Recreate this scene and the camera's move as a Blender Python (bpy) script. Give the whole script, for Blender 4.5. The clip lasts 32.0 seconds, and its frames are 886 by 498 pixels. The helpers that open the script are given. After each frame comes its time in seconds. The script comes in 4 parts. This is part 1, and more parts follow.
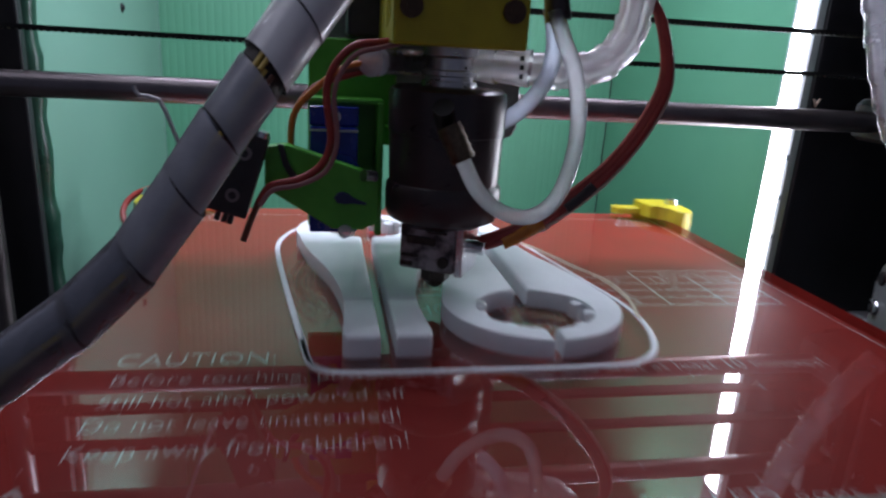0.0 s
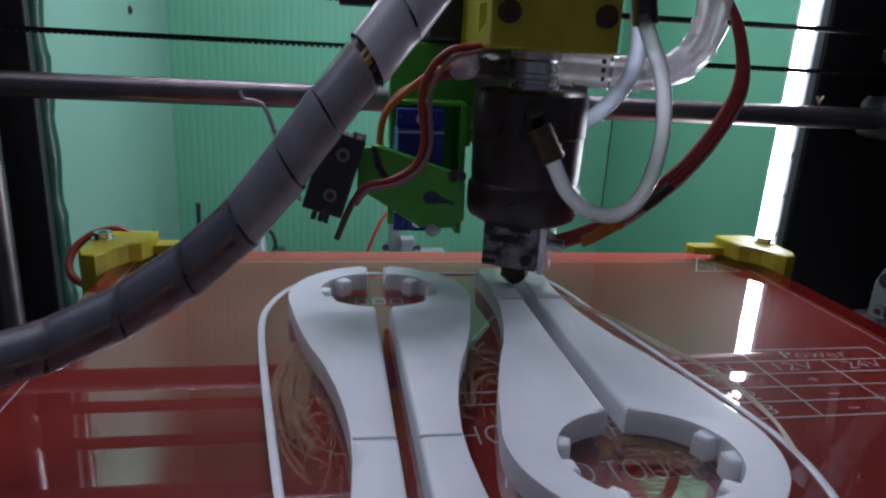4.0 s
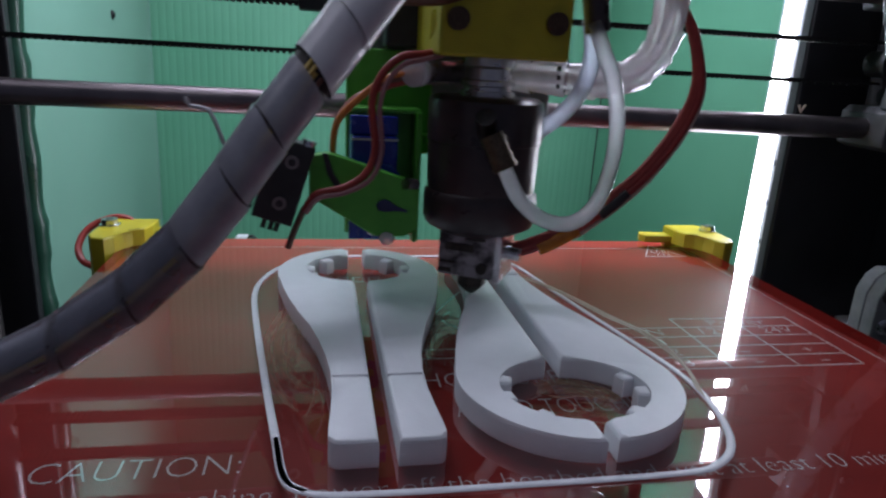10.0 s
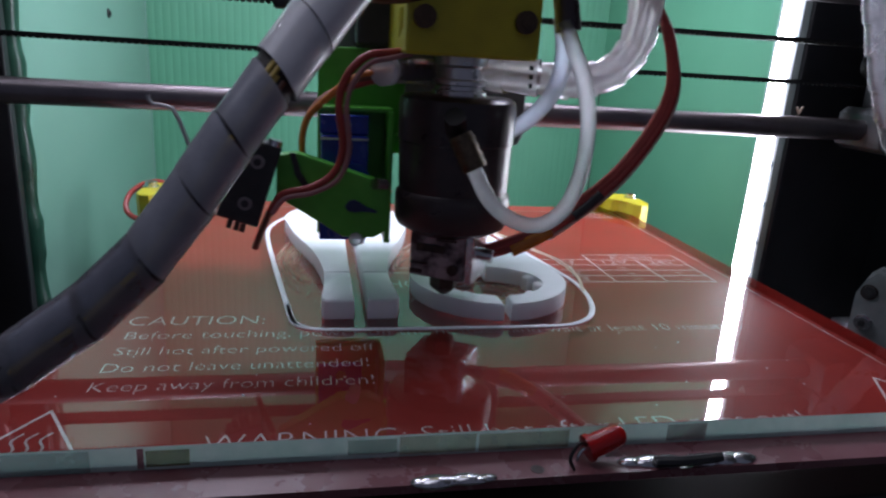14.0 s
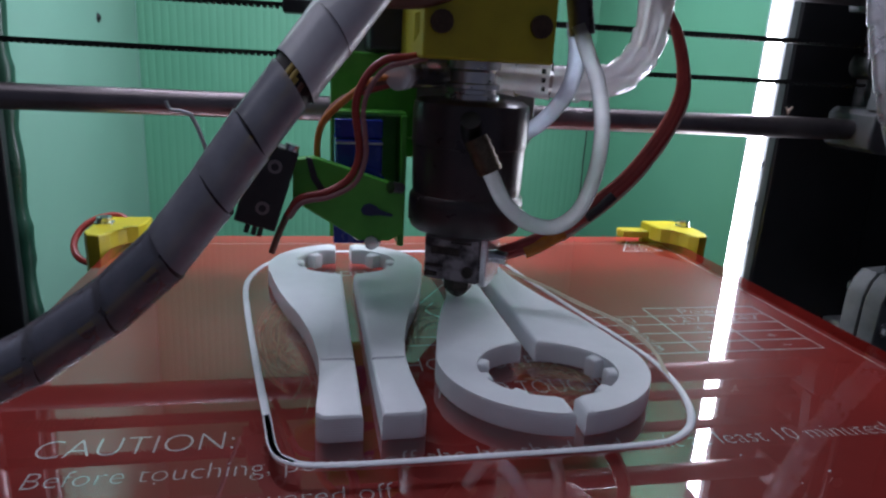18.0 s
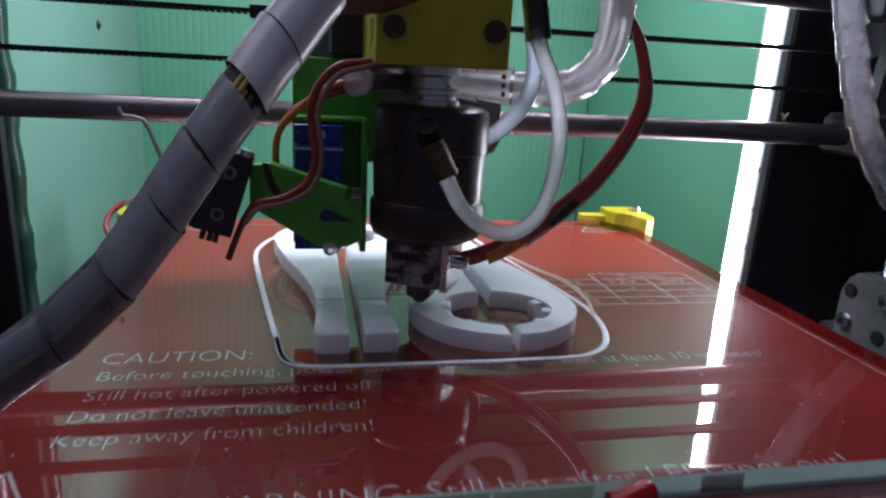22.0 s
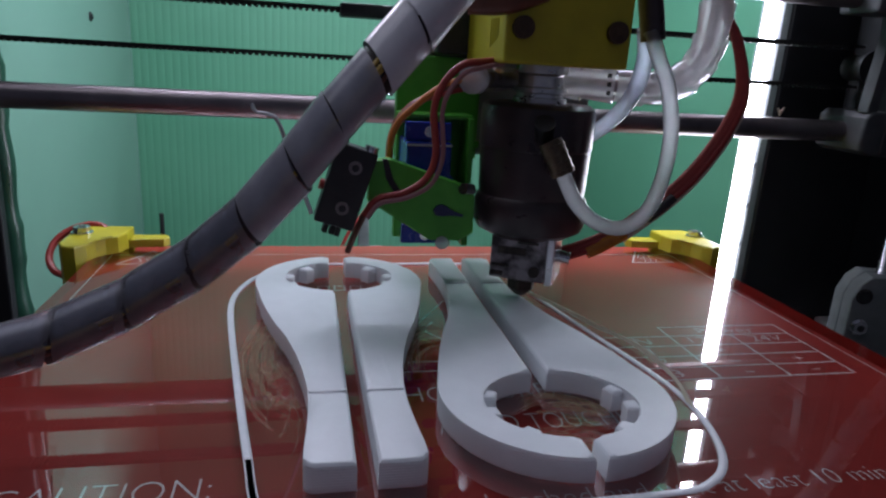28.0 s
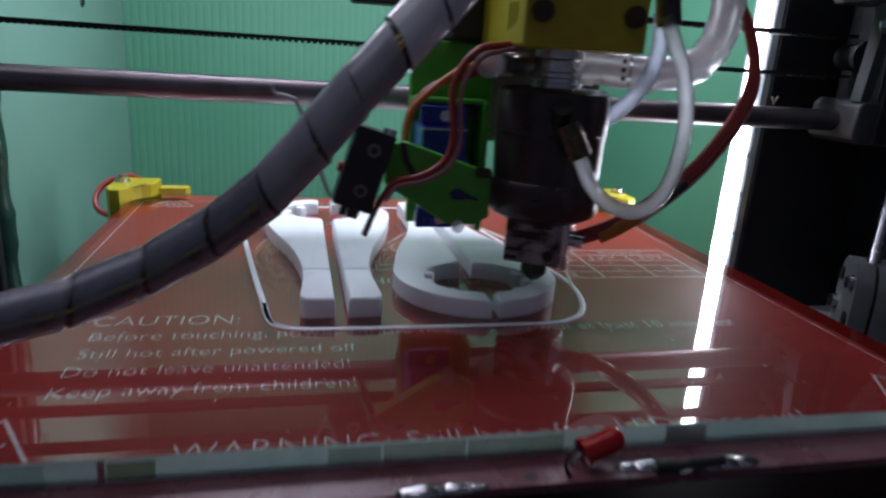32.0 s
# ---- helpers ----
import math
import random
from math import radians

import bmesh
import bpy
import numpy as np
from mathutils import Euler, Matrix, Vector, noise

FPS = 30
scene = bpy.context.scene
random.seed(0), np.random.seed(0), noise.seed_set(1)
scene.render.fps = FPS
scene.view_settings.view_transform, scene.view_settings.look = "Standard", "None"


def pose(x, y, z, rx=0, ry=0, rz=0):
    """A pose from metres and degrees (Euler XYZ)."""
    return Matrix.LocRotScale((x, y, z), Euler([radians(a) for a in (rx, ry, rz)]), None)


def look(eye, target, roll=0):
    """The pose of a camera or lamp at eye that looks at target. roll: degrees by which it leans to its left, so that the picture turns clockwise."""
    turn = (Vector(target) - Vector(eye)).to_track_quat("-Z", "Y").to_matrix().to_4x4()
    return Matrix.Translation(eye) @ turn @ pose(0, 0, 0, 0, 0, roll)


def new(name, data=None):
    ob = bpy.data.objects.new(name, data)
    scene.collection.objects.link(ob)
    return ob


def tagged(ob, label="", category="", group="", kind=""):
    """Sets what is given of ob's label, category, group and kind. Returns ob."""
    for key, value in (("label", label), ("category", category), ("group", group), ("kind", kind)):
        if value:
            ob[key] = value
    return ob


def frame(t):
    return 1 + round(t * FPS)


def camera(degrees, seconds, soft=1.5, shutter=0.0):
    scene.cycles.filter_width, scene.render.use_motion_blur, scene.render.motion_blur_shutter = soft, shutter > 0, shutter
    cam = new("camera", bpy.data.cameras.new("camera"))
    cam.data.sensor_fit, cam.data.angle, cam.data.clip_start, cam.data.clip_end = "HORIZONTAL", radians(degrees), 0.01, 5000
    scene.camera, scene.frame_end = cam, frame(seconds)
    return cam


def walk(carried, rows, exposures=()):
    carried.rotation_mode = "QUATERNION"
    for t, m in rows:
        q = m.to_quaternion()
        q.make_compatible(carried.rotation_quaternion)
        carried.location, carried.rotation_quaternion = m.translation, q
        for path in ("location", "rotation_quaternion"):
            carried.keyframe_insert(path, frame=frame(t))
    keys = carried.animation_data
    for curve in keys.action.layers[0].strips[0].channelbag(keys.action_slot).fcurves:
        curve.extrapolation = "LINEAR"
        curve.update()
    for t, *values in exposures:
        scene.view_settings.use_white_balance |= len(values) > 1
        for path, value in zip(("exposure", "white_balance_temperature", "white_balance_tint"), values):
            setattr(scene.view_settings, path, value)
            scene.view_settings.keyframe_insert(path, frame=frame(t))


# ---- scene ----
# A desktop filament printer inside a green enclosure, seen close over its moving red heated bed.
# x runs along the gantry, y along the bed's travel, z up from the glass; built in millimetres.
MM = 0.001
cam = camera(67.41, 32.0, soft=2.3, shutter=0.7)
CAMERA_ROWS = [
    (0.0, -0.04504, 0.00087, 0.06659, -10.80, -16.55, 3.45),
    (0.5, -0.04308, -0.00114, 0.06600, -10.02, -16.53, 3.46),
    (1.0, -0.04327, 0.00074, 0.06696, -10.40, -16.34, 3.12),
    (1.5, -0.04317, -0.00050, 0.06675, -10.44, -15.97, 3.25),
    (2.0, -0.04232, 0.00032, 0.06652, -10.63, -16.09, 3.14),
    (2.5, -0.04551, 0.00152, 0.06583, -11.28, -16.23, 3.72),
    (3.0, -0.04309, 0.00067, 0.06528, -10.31, -16.08, 3.06),
    (3.5, -0.04278, -0.00017, 0.06653, -9.93, -16.62, 3.06),
    (5.5, -0.04229, -0.00231, 0.06578, -10.03, -16.28, 3.14),
    (6.0, -0.04178, 0.00065, 0.06649, -10.64, -16.57, 3.30),
    (6.5, -0.04390, 0.00051, 0.06581, -10.93, -16.25, 3.23),
    (7.0, -0.04177, 0.00011, 0.06471, -10.56, -15.92, 2.98),
    (7.5, -0.04234, -0.00095, 0.06591, -10.63, -16.09, 3.33),
    (8.0, -0.04240, -0.00033, 0.06550, -10.81, -15.79, 3.35),
    (8.5, -0.04174, 0.00031, 0.06715, -11.03, -16.21, 3.35),
    (9.0, -0.04248, 0.00035, 0.06718, -11.28, -16.13, 3.36),
    (9.5, -0.04213, 0.00048, 0.06679, -11.15, -16.14, 3.29),
    (10.0, -0.04211, -0.00014, 0.06720, -11.07, -16.09, 3.35),
    (10.5, -0.04198, -0.00011, 0.06748, -11.12, -16.08, 3.24),
    (11.0, -0.04285, 0.00017, 0.06764, -11.22, -16.21, 3.24),
    (11.5, -0.04242, 0.00034, 0.06724, -11.25, -16.17, 3.28),
    (12.0, -0.04122, -0.00002, 0.06705, -11.20, -16.13, 2.86),
    (12.5, -0.04216, -0.00038, 0.06720, -11.22, -15.99, 3.24),
    (13.0, -0.04162, -0.00042, 0.06837, -11.27, -16.13, 3.26),
    (13.5, -0.04209, 0.00031, 0.06752, -11.43, -16.01, 3.37),
    (14.0, -0.04219, 0.00074, 0.06731, -11.37, -16.08, 3.59),
    (14.5, -0.04097, 0.00084, 0.06725, -11.42, -16.04, 3.38),
    (15.0, -0.04224, -0.00057, 0.06804, -11.80, -15.99, 3.29),
    (15.5, -0.04164, -0.00051, 0.06836, -11.82, -15.76, 3.25),
    (17.5, -0.04158, 0.00017, 0.06659, -11.99, -15.53, 3.16),
    (18.0, -0.04154, 0.00070, 0.06758, -11.88, -15.91, 3.23),
    (18.5, -0.04226, -0.00024, 0.06730, -11.82, -15.66, 3.19),
    (19.0, -0.04166, -0.00046, 0.06868, -11.71, -15.57, 3.02),
    (19.5, -0.04107, -0.00026, 0.06767, -11.77, -15.31, 3.04),
    (20.0, -0.04177, -0.00056, 0.06733, -11.84, -15.36, 3.16),
    (20.5, -0.04220, -0.00107, 0.06784, -11.94, -15.37, 3.21),
    (21.0, -0.04122, -0.00037, 0.06787, -11.88, -15.41, 3.18),
    (21.5, -0.04175, -0.00071, 0.06824, -11.91, -15.45, 3.11),
    (22.0, -0.04198, -0.00038, 0.06792, -12.02, -15.41, 3.17),
    (22.5, -0.04189, 0.00014, 0.06700, -12.14, -15.50, 3.30),
    (23.0, -0.04185, 0.00103, 0.06664, -12.03, -15.82, 3.76),
    (23.5, -0.04186, 0.00085, 0.06617, -11.92, -15.79, 3.44),
    (24.0, -0.04050, 0.00054, 0.06651, -12.00, -15.77, 3.11),
    (24.5, -0.04065, -0.00053, 0.06669, -11.98, -15.51, 3.03),
    (25.0, -0.04035, -0.00051, 0.06740, -12.05, -15.51, 3.19),
    (25.5, -0.04087, -0.00039, 0.06747, -12.10, -15.44, 3.12),
    (27.5, -0.03974, 0.00050, 0.06670, -12.17, -15.50, 3.57),
    (28.0, -0.04016, 0.00053, 0.06724, -12.25, -15.78, 3.44),
    (28.5, -0.04085, 0.00033, 0.06617, -12.47, -15.50, 3.66),
    (29.0, -0.03998, 0.00033, 0.06737, -12.31, -16.02, 3.36),
    (29.5, -0.04145, -0.00065, 0.06678, -12.43, -15.99, 3.39),
    (30.0, -0.04050, -0.00069, 0.06714, -12.36, -16.14, 3.32),
    (30.5, -0.04069, 0.00031, 0.06756, -12.77, -16.31, 3.49),
    (31.0, -0.04039, 0.00002, 0.06905, -12.58, -16.58, 3.32),
    (31.5, -0.04068, -0.00001, 0.06732, -12.88, -16.40, 3.63),
    (32.0, -0.04152, 0.00004, 0.06425, -13.05, -16.15, 3.82),
]


def eye(x, y, z, yaw, pitch, roll):
    return pose(x, y, z, 90 + pitch, 0, yaw) @ pose(0, 0, 0, 0, 0, roll)


EXPOSURES = [(0.0, 0.1), (0.5, -0.11), (1.0, -0.11), (3.0, -0.06), (7.0, -0.11), (7.5, -0.06), (8.0, 0.11), (9.0, 0.21), (10.0, 0.0), (11.0, 0.21), (12.5, 0.07), (14.0, 0.21), (15.5, 0.11), (18.0, 0.09), (20.0, 0.09), (22.5, 0.26), (23.0, 0.26), (23.5, 0.0), (24.0, -0.1), (25.5, -0.05), (28.0, -0.06), (30.0, -0.16), (31.0, -0.16), (32.0, -0.11)]
walk(cam, [(r[0], eye(*r[1:])) for r in CAMERA_ROWS], EXPOSURES)

# seconds, print head along x, bed along y (metres)
TRAVEL = [
    (0.00, -0.0089, 0.0184), (0.10, -0.0062, 0.0040), (0.20, 0.0000, -0.0170), (0.30, 0.0045, -0.0255),
    (0.50, 0.0078, -0.0274), (1.00, 0.0136, -0.0604), (1.50, 0.0071, -0.0349), (2.00, 0.0136, -0.0452),
    (2.50, 0.0066, -0.0518), (2.80, 0.0062, -0.0366), (2.90, 0.0065, -0.0315), (3.00, 0.0125, -0.0264),
    (3.10, 0.0135, -0.0308), (3.20, 0.0134, -0.0352), (3.50, 0.0136, -0.0483), (5.50, 0.0115, -0.0407),
    (6.00, 0.0129, -0.0444), (6.50, 0.0070, -0.0586), (7.00, 0.0122, -0.0604), (7.50, 0.0055, -0.0212),
    (8.00, -0.0047, 0.0158), (8.50, 0.0015, 0.0477), (9.00, -0.0011, 0.0304), (9.50, 0.0128, 0.0037),
    (10.00, 0.0053, -0.0206), (10.50, -0.0041, 0.0126), (11.00, 0.0008, 0.0482), (11.50, -0.0007, 0.0358),
    (12.00, 0.0134, 0.0073), (12.50, 0.0083, -0.0219), (13.00, -0.0000, 0.0000), (13.50, -0.0069, 0.0239),
    (14.00, -0.0017, 0.0460), (14.50, 0.0089, 0.0409), (15.00, 0.0009, 0.0274), (15.50, 0.0137, 0.0095),
    (17.50, 0.0107, -0.0084), (17.80, 0.0130, -0.0095), (17.90, 0.0104, -0.0099), (18.00, 0.0043, -0.0103),
    (18.10, 0.0089, -0.0085), (18.20, 0.0130, -0.0067), (18.50, 0.0044, -0.0014), (18.80, 0.0047, 0.0023),
    (18.90, 0.0010, 0.0035), (19.00, 0.0060, 0.0047), (19.10, 0.0109, 0.0058), (19.20, 0.0086, 0.0069),
    (19.50, 0.0080, 0.0103), (19.80, 0.0008, 0.0121), (19.90, -0.0018, 0.0127), (20.00, 0.0042, 0.0133),
    (20.10, 0.0098, 0.0144), (20.20, 0.0062, 0.0156), (20.50, 0.0055, 0.0190), (21.00, 0.0022, 0.0212),
    (21.50, -0.0038, 0.0237), (22.00, -0.0058, 0.0301), (22.50, 0.0010, 0.0505), (23.00, -0.0033, 0.0425),
    (23.50, 0.0233, -0.0254), (24.00, 0.0232, -0.0518), (24.50, 0.0175, -0.0432), (25.00, 0.0238, -0.0362),
    (25.50, 0.0172, -0.0576), (27.50, 0.0173, -0.0352), (28.00, 0.0251, -0.0250), (28.50, 0.0187, -0.0299),
    (29.00, 0.0182, -0.0384), (29.50, 0.0225, -0.0432), (30.00, 0.0227, -0.0504), (30.50, 0.0208, -0.0591),
    (30.80, 0.0250, -0.0235), (30.90, 0.0254, -0.0216), (31.00, 0.0221, -0.0196), (31.10, 0.0195, -0.0136),
    (31.30, 0.0182, -0.0015), (31.50, 0.0173, 0.0105), (32.00, 0.0301, 0.0378),
]

# ---------------------------------------------------------------- light
world = bpy.data.worlds.new("room")
scene.world = world
world.use_nodes = True
world.node_tree.nodes["Background"].inputs[0].default_value = (0.60, 0.66, 1.0, 1)
world.node_tree.nodes["Background"].inputs[1].default_value = 0.085
STRIP_POWER = 43.0
TOP_POWER = 20.5
# unseen lamp added overhead, standing for room light over the open-topped enclosure
lamp_data = bpy.data.lights.new("overhead_fill", "AREA")
lamp_data.shape, lamp_data.size, lamp_data.size_y, lamp_data.energy = "RECTANGLE", 0.9, 0.5, 1.95
lamp_data.color = (0.82, 0.83, 1.0)
overhead_fill = new("overhead_fill", lamp_data)
overhead_fill.matrix_world = look((-0.18, 0.29, 0.80), (-0.04, 0.19, 0.0))


# ---------------------------------------------------------------- materials
def material(name):
    m = bpy.data.materials.new(name)
    m.use_nodes = True
    nt = m.node_tree
    return m, nt, nt.nodes["Principled BSDF"]


def node(nt, kind, **values):
    n = nt.nodes.new(kind)
    for k, v in values.items():
        n.inputs[k.replace("_", " ")].default_value = v
    return n


def coords(nt, space="Object"):
    return nt.nodes.new("ShaderNodeTexCoord").outputs[space]


def surface(name, a, b, rough=0.5, metal=0.0, scale=300.0, bump=0.15, grain=2500.0, spread=0.12, sheen=0.5, mottle=0.5):
    """A surface that goes from colour a to colour b in blotches, with fine grain in its relief and gloss."""
    m, nt, p = material(name)
    co = coords(nt)
    big = node(nt, "ShaderNodeTexNoise", Scale=scale, Detail=4.0, Roughness=0.6)
    fine = node(nt, "ShaderNodeTexNoise", Scale=grain, Detail=3.0)
    nt.links.new(co, big.inputs["Vector"])
    nt.links.new(co, fine.inputs["Vector"])
    ramp = nt.nodes.new("ShaderNodeValToRGB")
    ramp.color_ramp.elements[0].position, ramp.color_ramp.elements[1].position = 0.5 - mottle * 0.4, 0.5 + mottle * 0.4
    ramp.color_ramp.elements[0].color, ramp.color_ramp.elements[1].color = (*a, 1), (*b, 1)
    nt.links.new(big.outputs["Fac"], ramp.inputs["Fac"])
    nt.links.new(ramp.outputs["Color"], p.inputs["Base Color"])
    rr = nt.nodes.new("ShaderNodeMapRange")
    rr.inputs["To Min"].default_value, rr.inputs["To Max"].default_value = max(0.02, rough - spread), min(1.0, rough + spread)
    nt.links.new(big.outputs["Fac"], rr.inputs["Value"])
    nt.links.new(rr.outputs["Result"], p.inputs["Roughness"])
    bp = node(nt, "ShaderNodeBump", Strength=bump, Distance=0.0002)
    nt.links.new(fine.outputs["Fac"], bp.inputs["Height"])
    nt.links.new(bp.outputs["Normal"], p.inputs["Normal"])
    p.inputs["Metallic"].default_value = metal
    p.inputs["Specular IOR Level"].default_value = sheen
    return m


def layered(name, a, b, pitch=0.0005, rough=0.45, bump=0.35, through_light=0.0):
    """Printed plastic: fine level layer lines in the relief, slight blotches in the colour."""
    m = surface(name, a, b, rough, scale=120.0, bump=0.1, grain=1800.0)
    nt = m.node_tree
    p = nt.nodes["Principled BSDF"]
    wave = node(nt, "ShaderNodeTexWave", Scale=0.314 / pitch, Distortion=0.6, Detail=1.0)
    wave.bands_direction = "Z"
    nt.links.new(coords(nt), wave.inputs["Vector"])
    bp = node(nt, "ShaderNodeBump", Strength=bump, Distance=0.0001)
    nt.links.new(wave.outputs["Fac"], bp.inputs["Height"])
    nt.links.new(p.inputs["Normal"].links[0].from_socket, bp.inputs["Normal"])
    nt.links.new(bp.outputs["Normal"], p.inputs["Normal"])
    if through_light:
        raster = node(nt, "ShaderNodeTexWave", Scale=0.314 / 0.0008, Distortion=0.8, Detail=2.0)
        raster.bands_direction = "DIAGONAL"
        nt.links.new(coords(nt), raster.inputs["Vector"])
        top = node(nt, "ShaderNodeBump", Strength=0.05, Distance=0.0001)
        nt.links.new(raster.outputs["Fac"], top.inputs["Height"])
        nt.links.new(bp.outputs["Normal"], top.inputs["Normal"])
        nt.links.new(top.outputs["Normal"], p.inputs["Normal"])
        p.inputs["Subsurface Weight"].default_value = through_light
        p.inputs["Subsurface Radius"].default_value = (0.004, 0.004, 0.004)
        p.inputs["Subsurface Scale"].default_value = 0.5
    return m


def clear(name, tint, opacity, rough=0.15, ior=1.45, through_skin=0.62):
    """Milky clear plastic: part of the light goes straight through, part meets a pale skin, under a wet gloss."""
    m, nt, p = material(name)
    p.inputs["Base Color"].default_value = (*tint, 1)
    p.inputs["Roughness"].default_value = 0.6
    p.inputs["Specular IOR Level"].default_value = 0.0
    back = nt.nodes.new("ShaderNodeBsdfTranslucent")
    back.inputs["Color"].default_value = (*tint, 1)
    skin = nt.nodes.new("ShaderNodeMixShader")
    skin.inputs["Fac"].default_value = through_skin
    nt.links.new(p.outputs["BSDF"], skin.inputs[1])
    nt.links.new(back.outputs["BSDF"], skin.inputs[2])
    tr = nt.nodes.new("ShaderNodeBsdfTransparent")
    mix = nt.nodes.new("ShaderNodeMixShader")
    streak = node(nt, "ShaderNodeTexNoise", Scale=260.0, Detail=3.0)
    nt.links.new(coords(nt), streak.inputs["Vector"])
    mr = nt.nodes.new("ShaderNodeMapRange")
    mr.inputs["To Min"].default_value, mr.inputs["To Max"].default_value = opacity - 0.12, opacity + 0.12
    nt.links.new(streak.outputs["Fac"], mr.inputs["Value"])
    nt.links.new(mr.outputs["Result"], mix.inputs["Fac"])
    nt.links.new(tr.outputs["BSDF"], mix.inputs[1])
    nt.links.new(skin.outputs["Shader"], mix.inputs[2])
    gl = nt.nodes.new("ShaderNodeBsdfGlossy")
    gl.inputs["Roughness"].default_value = rough
    bp = node(nt, "ShaderNodeBump", Strength=0.25, Distance=0.0003)
    nt.links.new(streak.outputs["Fac"], bp.inputs["Height"])
    nt.links.new(bp.outputs["Normal"], gl.inputs["Normal"])
    fr = nt.nodes.new("ShaderNodeFresnel")
    fr.inputs["IOR"].default_value = ior
    coat = nt.nodes.new("ShaderNodeMixShader")
    nt.links.new(fr.outputs["Fac"], coat.inputs["Fac"])
    nt.links.new(mix.outputs["Shader"], coat.inputs[1])
    nt.links.new(gl.outputs["BSDF"], coat.inputs[2])
    nt.links.new(coat.outputs["Shader"], nt.nodes["Material Output"].inputs["Surface"])
    return m


def sheet_glass():
    """The top of the plate: clear, with the gloss of glass."""
    m, nt, p = material("glass plate")
    nt.nodes.remove(p)
    tr = nt.nodes.new("ShaderNodeBsdfTransparent")
    tr.inputs["Color"].default_value = (0.97, 0.98, 0.97, 1)
    gl = nt.nodes.new("ShaderNodeBsdfGlossy")
    gl.inputs["Roughness"].default_value = 0.035
    smear = node(nt, "ShaderNodeTexNoise", Scale=45.0, Detail=5.0, Roughness=0.65)
    nt.links.new(coords(nt), smear.inputs["Vector"])
    mr = nt.nodes.new("ShaderNodeMapRange")
    mr.inputs["From Min"].default_value, mr.inputs["From Max"].default_value = 0.35, 0.75
    mr.inputs["To Min"].default_value, mr.inputs["To Max"].default_value = 0.010, 0.035
    nt.links.new(smear.outputs["Fac"], mr.inputs["Value"])
    nt.links.new(mr.outputs["Result"], gl.inputs["Roughness"])
    fr = nt.nodes.new("ShaderNodeFresnel")
    fr.inputs["IOR"].default_value = 1.5
    # the plate's two faces and the board's varnish together
    sheen = node(nt, "ShaderNodeMath")
    sheen.operation = "MULTIPLY_ADD"
    sheen.inputs[1].default_value, sheen.inputs[2].default_value = 0.08, 0.25
    nt.links.new(fr.outputs["Fac"], sheen.inputs[0])
    mix = nt.nodes.new("ShaderNodeMixShader")
    nt.links.new(sheen.outputs["Value"], mix.inputs["Fac"])
    nt.links.new(tr.outputs["BSDF"], mix.inputs[1])
    nt.links.new(gl.outputs["BSDF"], mix.inputs[2])
    nt.links.new(mix.outputs["Shader"], nt.nodes["Material Output"].inputs["Surface"])
    return m


def glow(name, colour, strength):
    m, nt, p = material(name)
    p.inputs["Base Color"].default_value = (0.8, 0.8, 0.8, 1)
    p.inputs["Emission Color"].default_value = (*colour, 1)
    p.inputs["Emission Strength"].default_value = strength
    return m


PRINT_WHITE = layered("white printed plastic", (0.77, 0.82, 0.85), (0.83, 0.88, 0.91), through_light=0.45)
SKIRT_WHITE = surface("white filament line", (0.70, 0.72, 0.76), (0.80, 0.82, 0.85), 0.4, scale=400, bump=0.2)
RED_PCB = surface("red solder mask", (0.31, 0.026, 0.021), (0.37, 0.035, 0.028), 0.5, scale=60, bump=0.06, grain=700, spread=0.06, sheen=0.12)
# the board's red made duller and greyer, painting its glancing reflection
PCB_EDGE = surface("board strip red, reflection painted in", (0.13, 0.040, 0.048), (0.21, 0.095, 0.105), 0.28, scale=90, mottle=0.9)
SILK = surface("white board print", (0.72, 0.70, 0.70), (0.85, 0.83, 0.82), 0.6, scale=900, bump=0.05)
GLASS = sheet_glass()
# pale blotchy base stands in for light guided through to the edge
GLASS_EDGE = surface("green glass edge with painted glow", (0.42, 0.66, 0.62), (0.86, 0.99, 0.95), 0.12, scale=60, bump=0.5, grain=300, mottle=0.35)
_nt = GLASS_EDGE.node_tree
_back, _mix = _nt.nodes.new("ShaderNodeBsdfTranslucent"), _nt.nodes.new("ShaderNodeMixShader")
_back.inputs["Color"].default_value = (0.50, 0.80, 0.72, 1)
_mix.inputs["Fac"].default_value = 0.4
_nt.links.new(_nt.nodes["Principled BSDF"].outputs["BSDF"], _mix.inputs[1])
_nt.links.new(_back.outputs["BSDF"], _mix.inputs[2])
_nt.links.new(_mix.outputs["Shader"], _nt.nodes["Material Output"].inputs["Surface"])
OLIVE_STAIN = clear("olive glue stain", (0.36, 0.36, 0.10), 0.42, rough=0.3)
GREEN_STAIN = clear("dark green stain", (0.12, 0.22, 0.17), 0.20, rough=0.3)
CREAM_STAIN = clear("cream tape remnant", (0.66, 0.68, 0.50), 0.34, rough=0.3)
PALE_TAPE = clear("pale clear tape", (0.60, 0.80, 0.80), 0.26, rough=0.3)
YELLOW = layered("yellow printed plastic", (0.38, 0.33, 0.010), (0.47, 0.42, 0.016), rough=0.42)
GREEN = layered("green printed plastic", (0.05, 0.30, 0.02), (0.08, 0.38, 0.035), rough=0.4)
GREY_PRINT = layered("grey printed plastic", (0.11, 0.125, 0.125), (0.17, 0.185, 0.185), rough=0.45)
MID_PRINT = layered("mid grey printed plastic", (0.050, 0.054, 0.056), (0.078, 0.083, 0.085), rough=0.5)
DARK_PRINT = layered("dark grey printed plastic", (0.016, 0.017, 0.019), (0.03, 0.032, 0.034), rough=0.5)
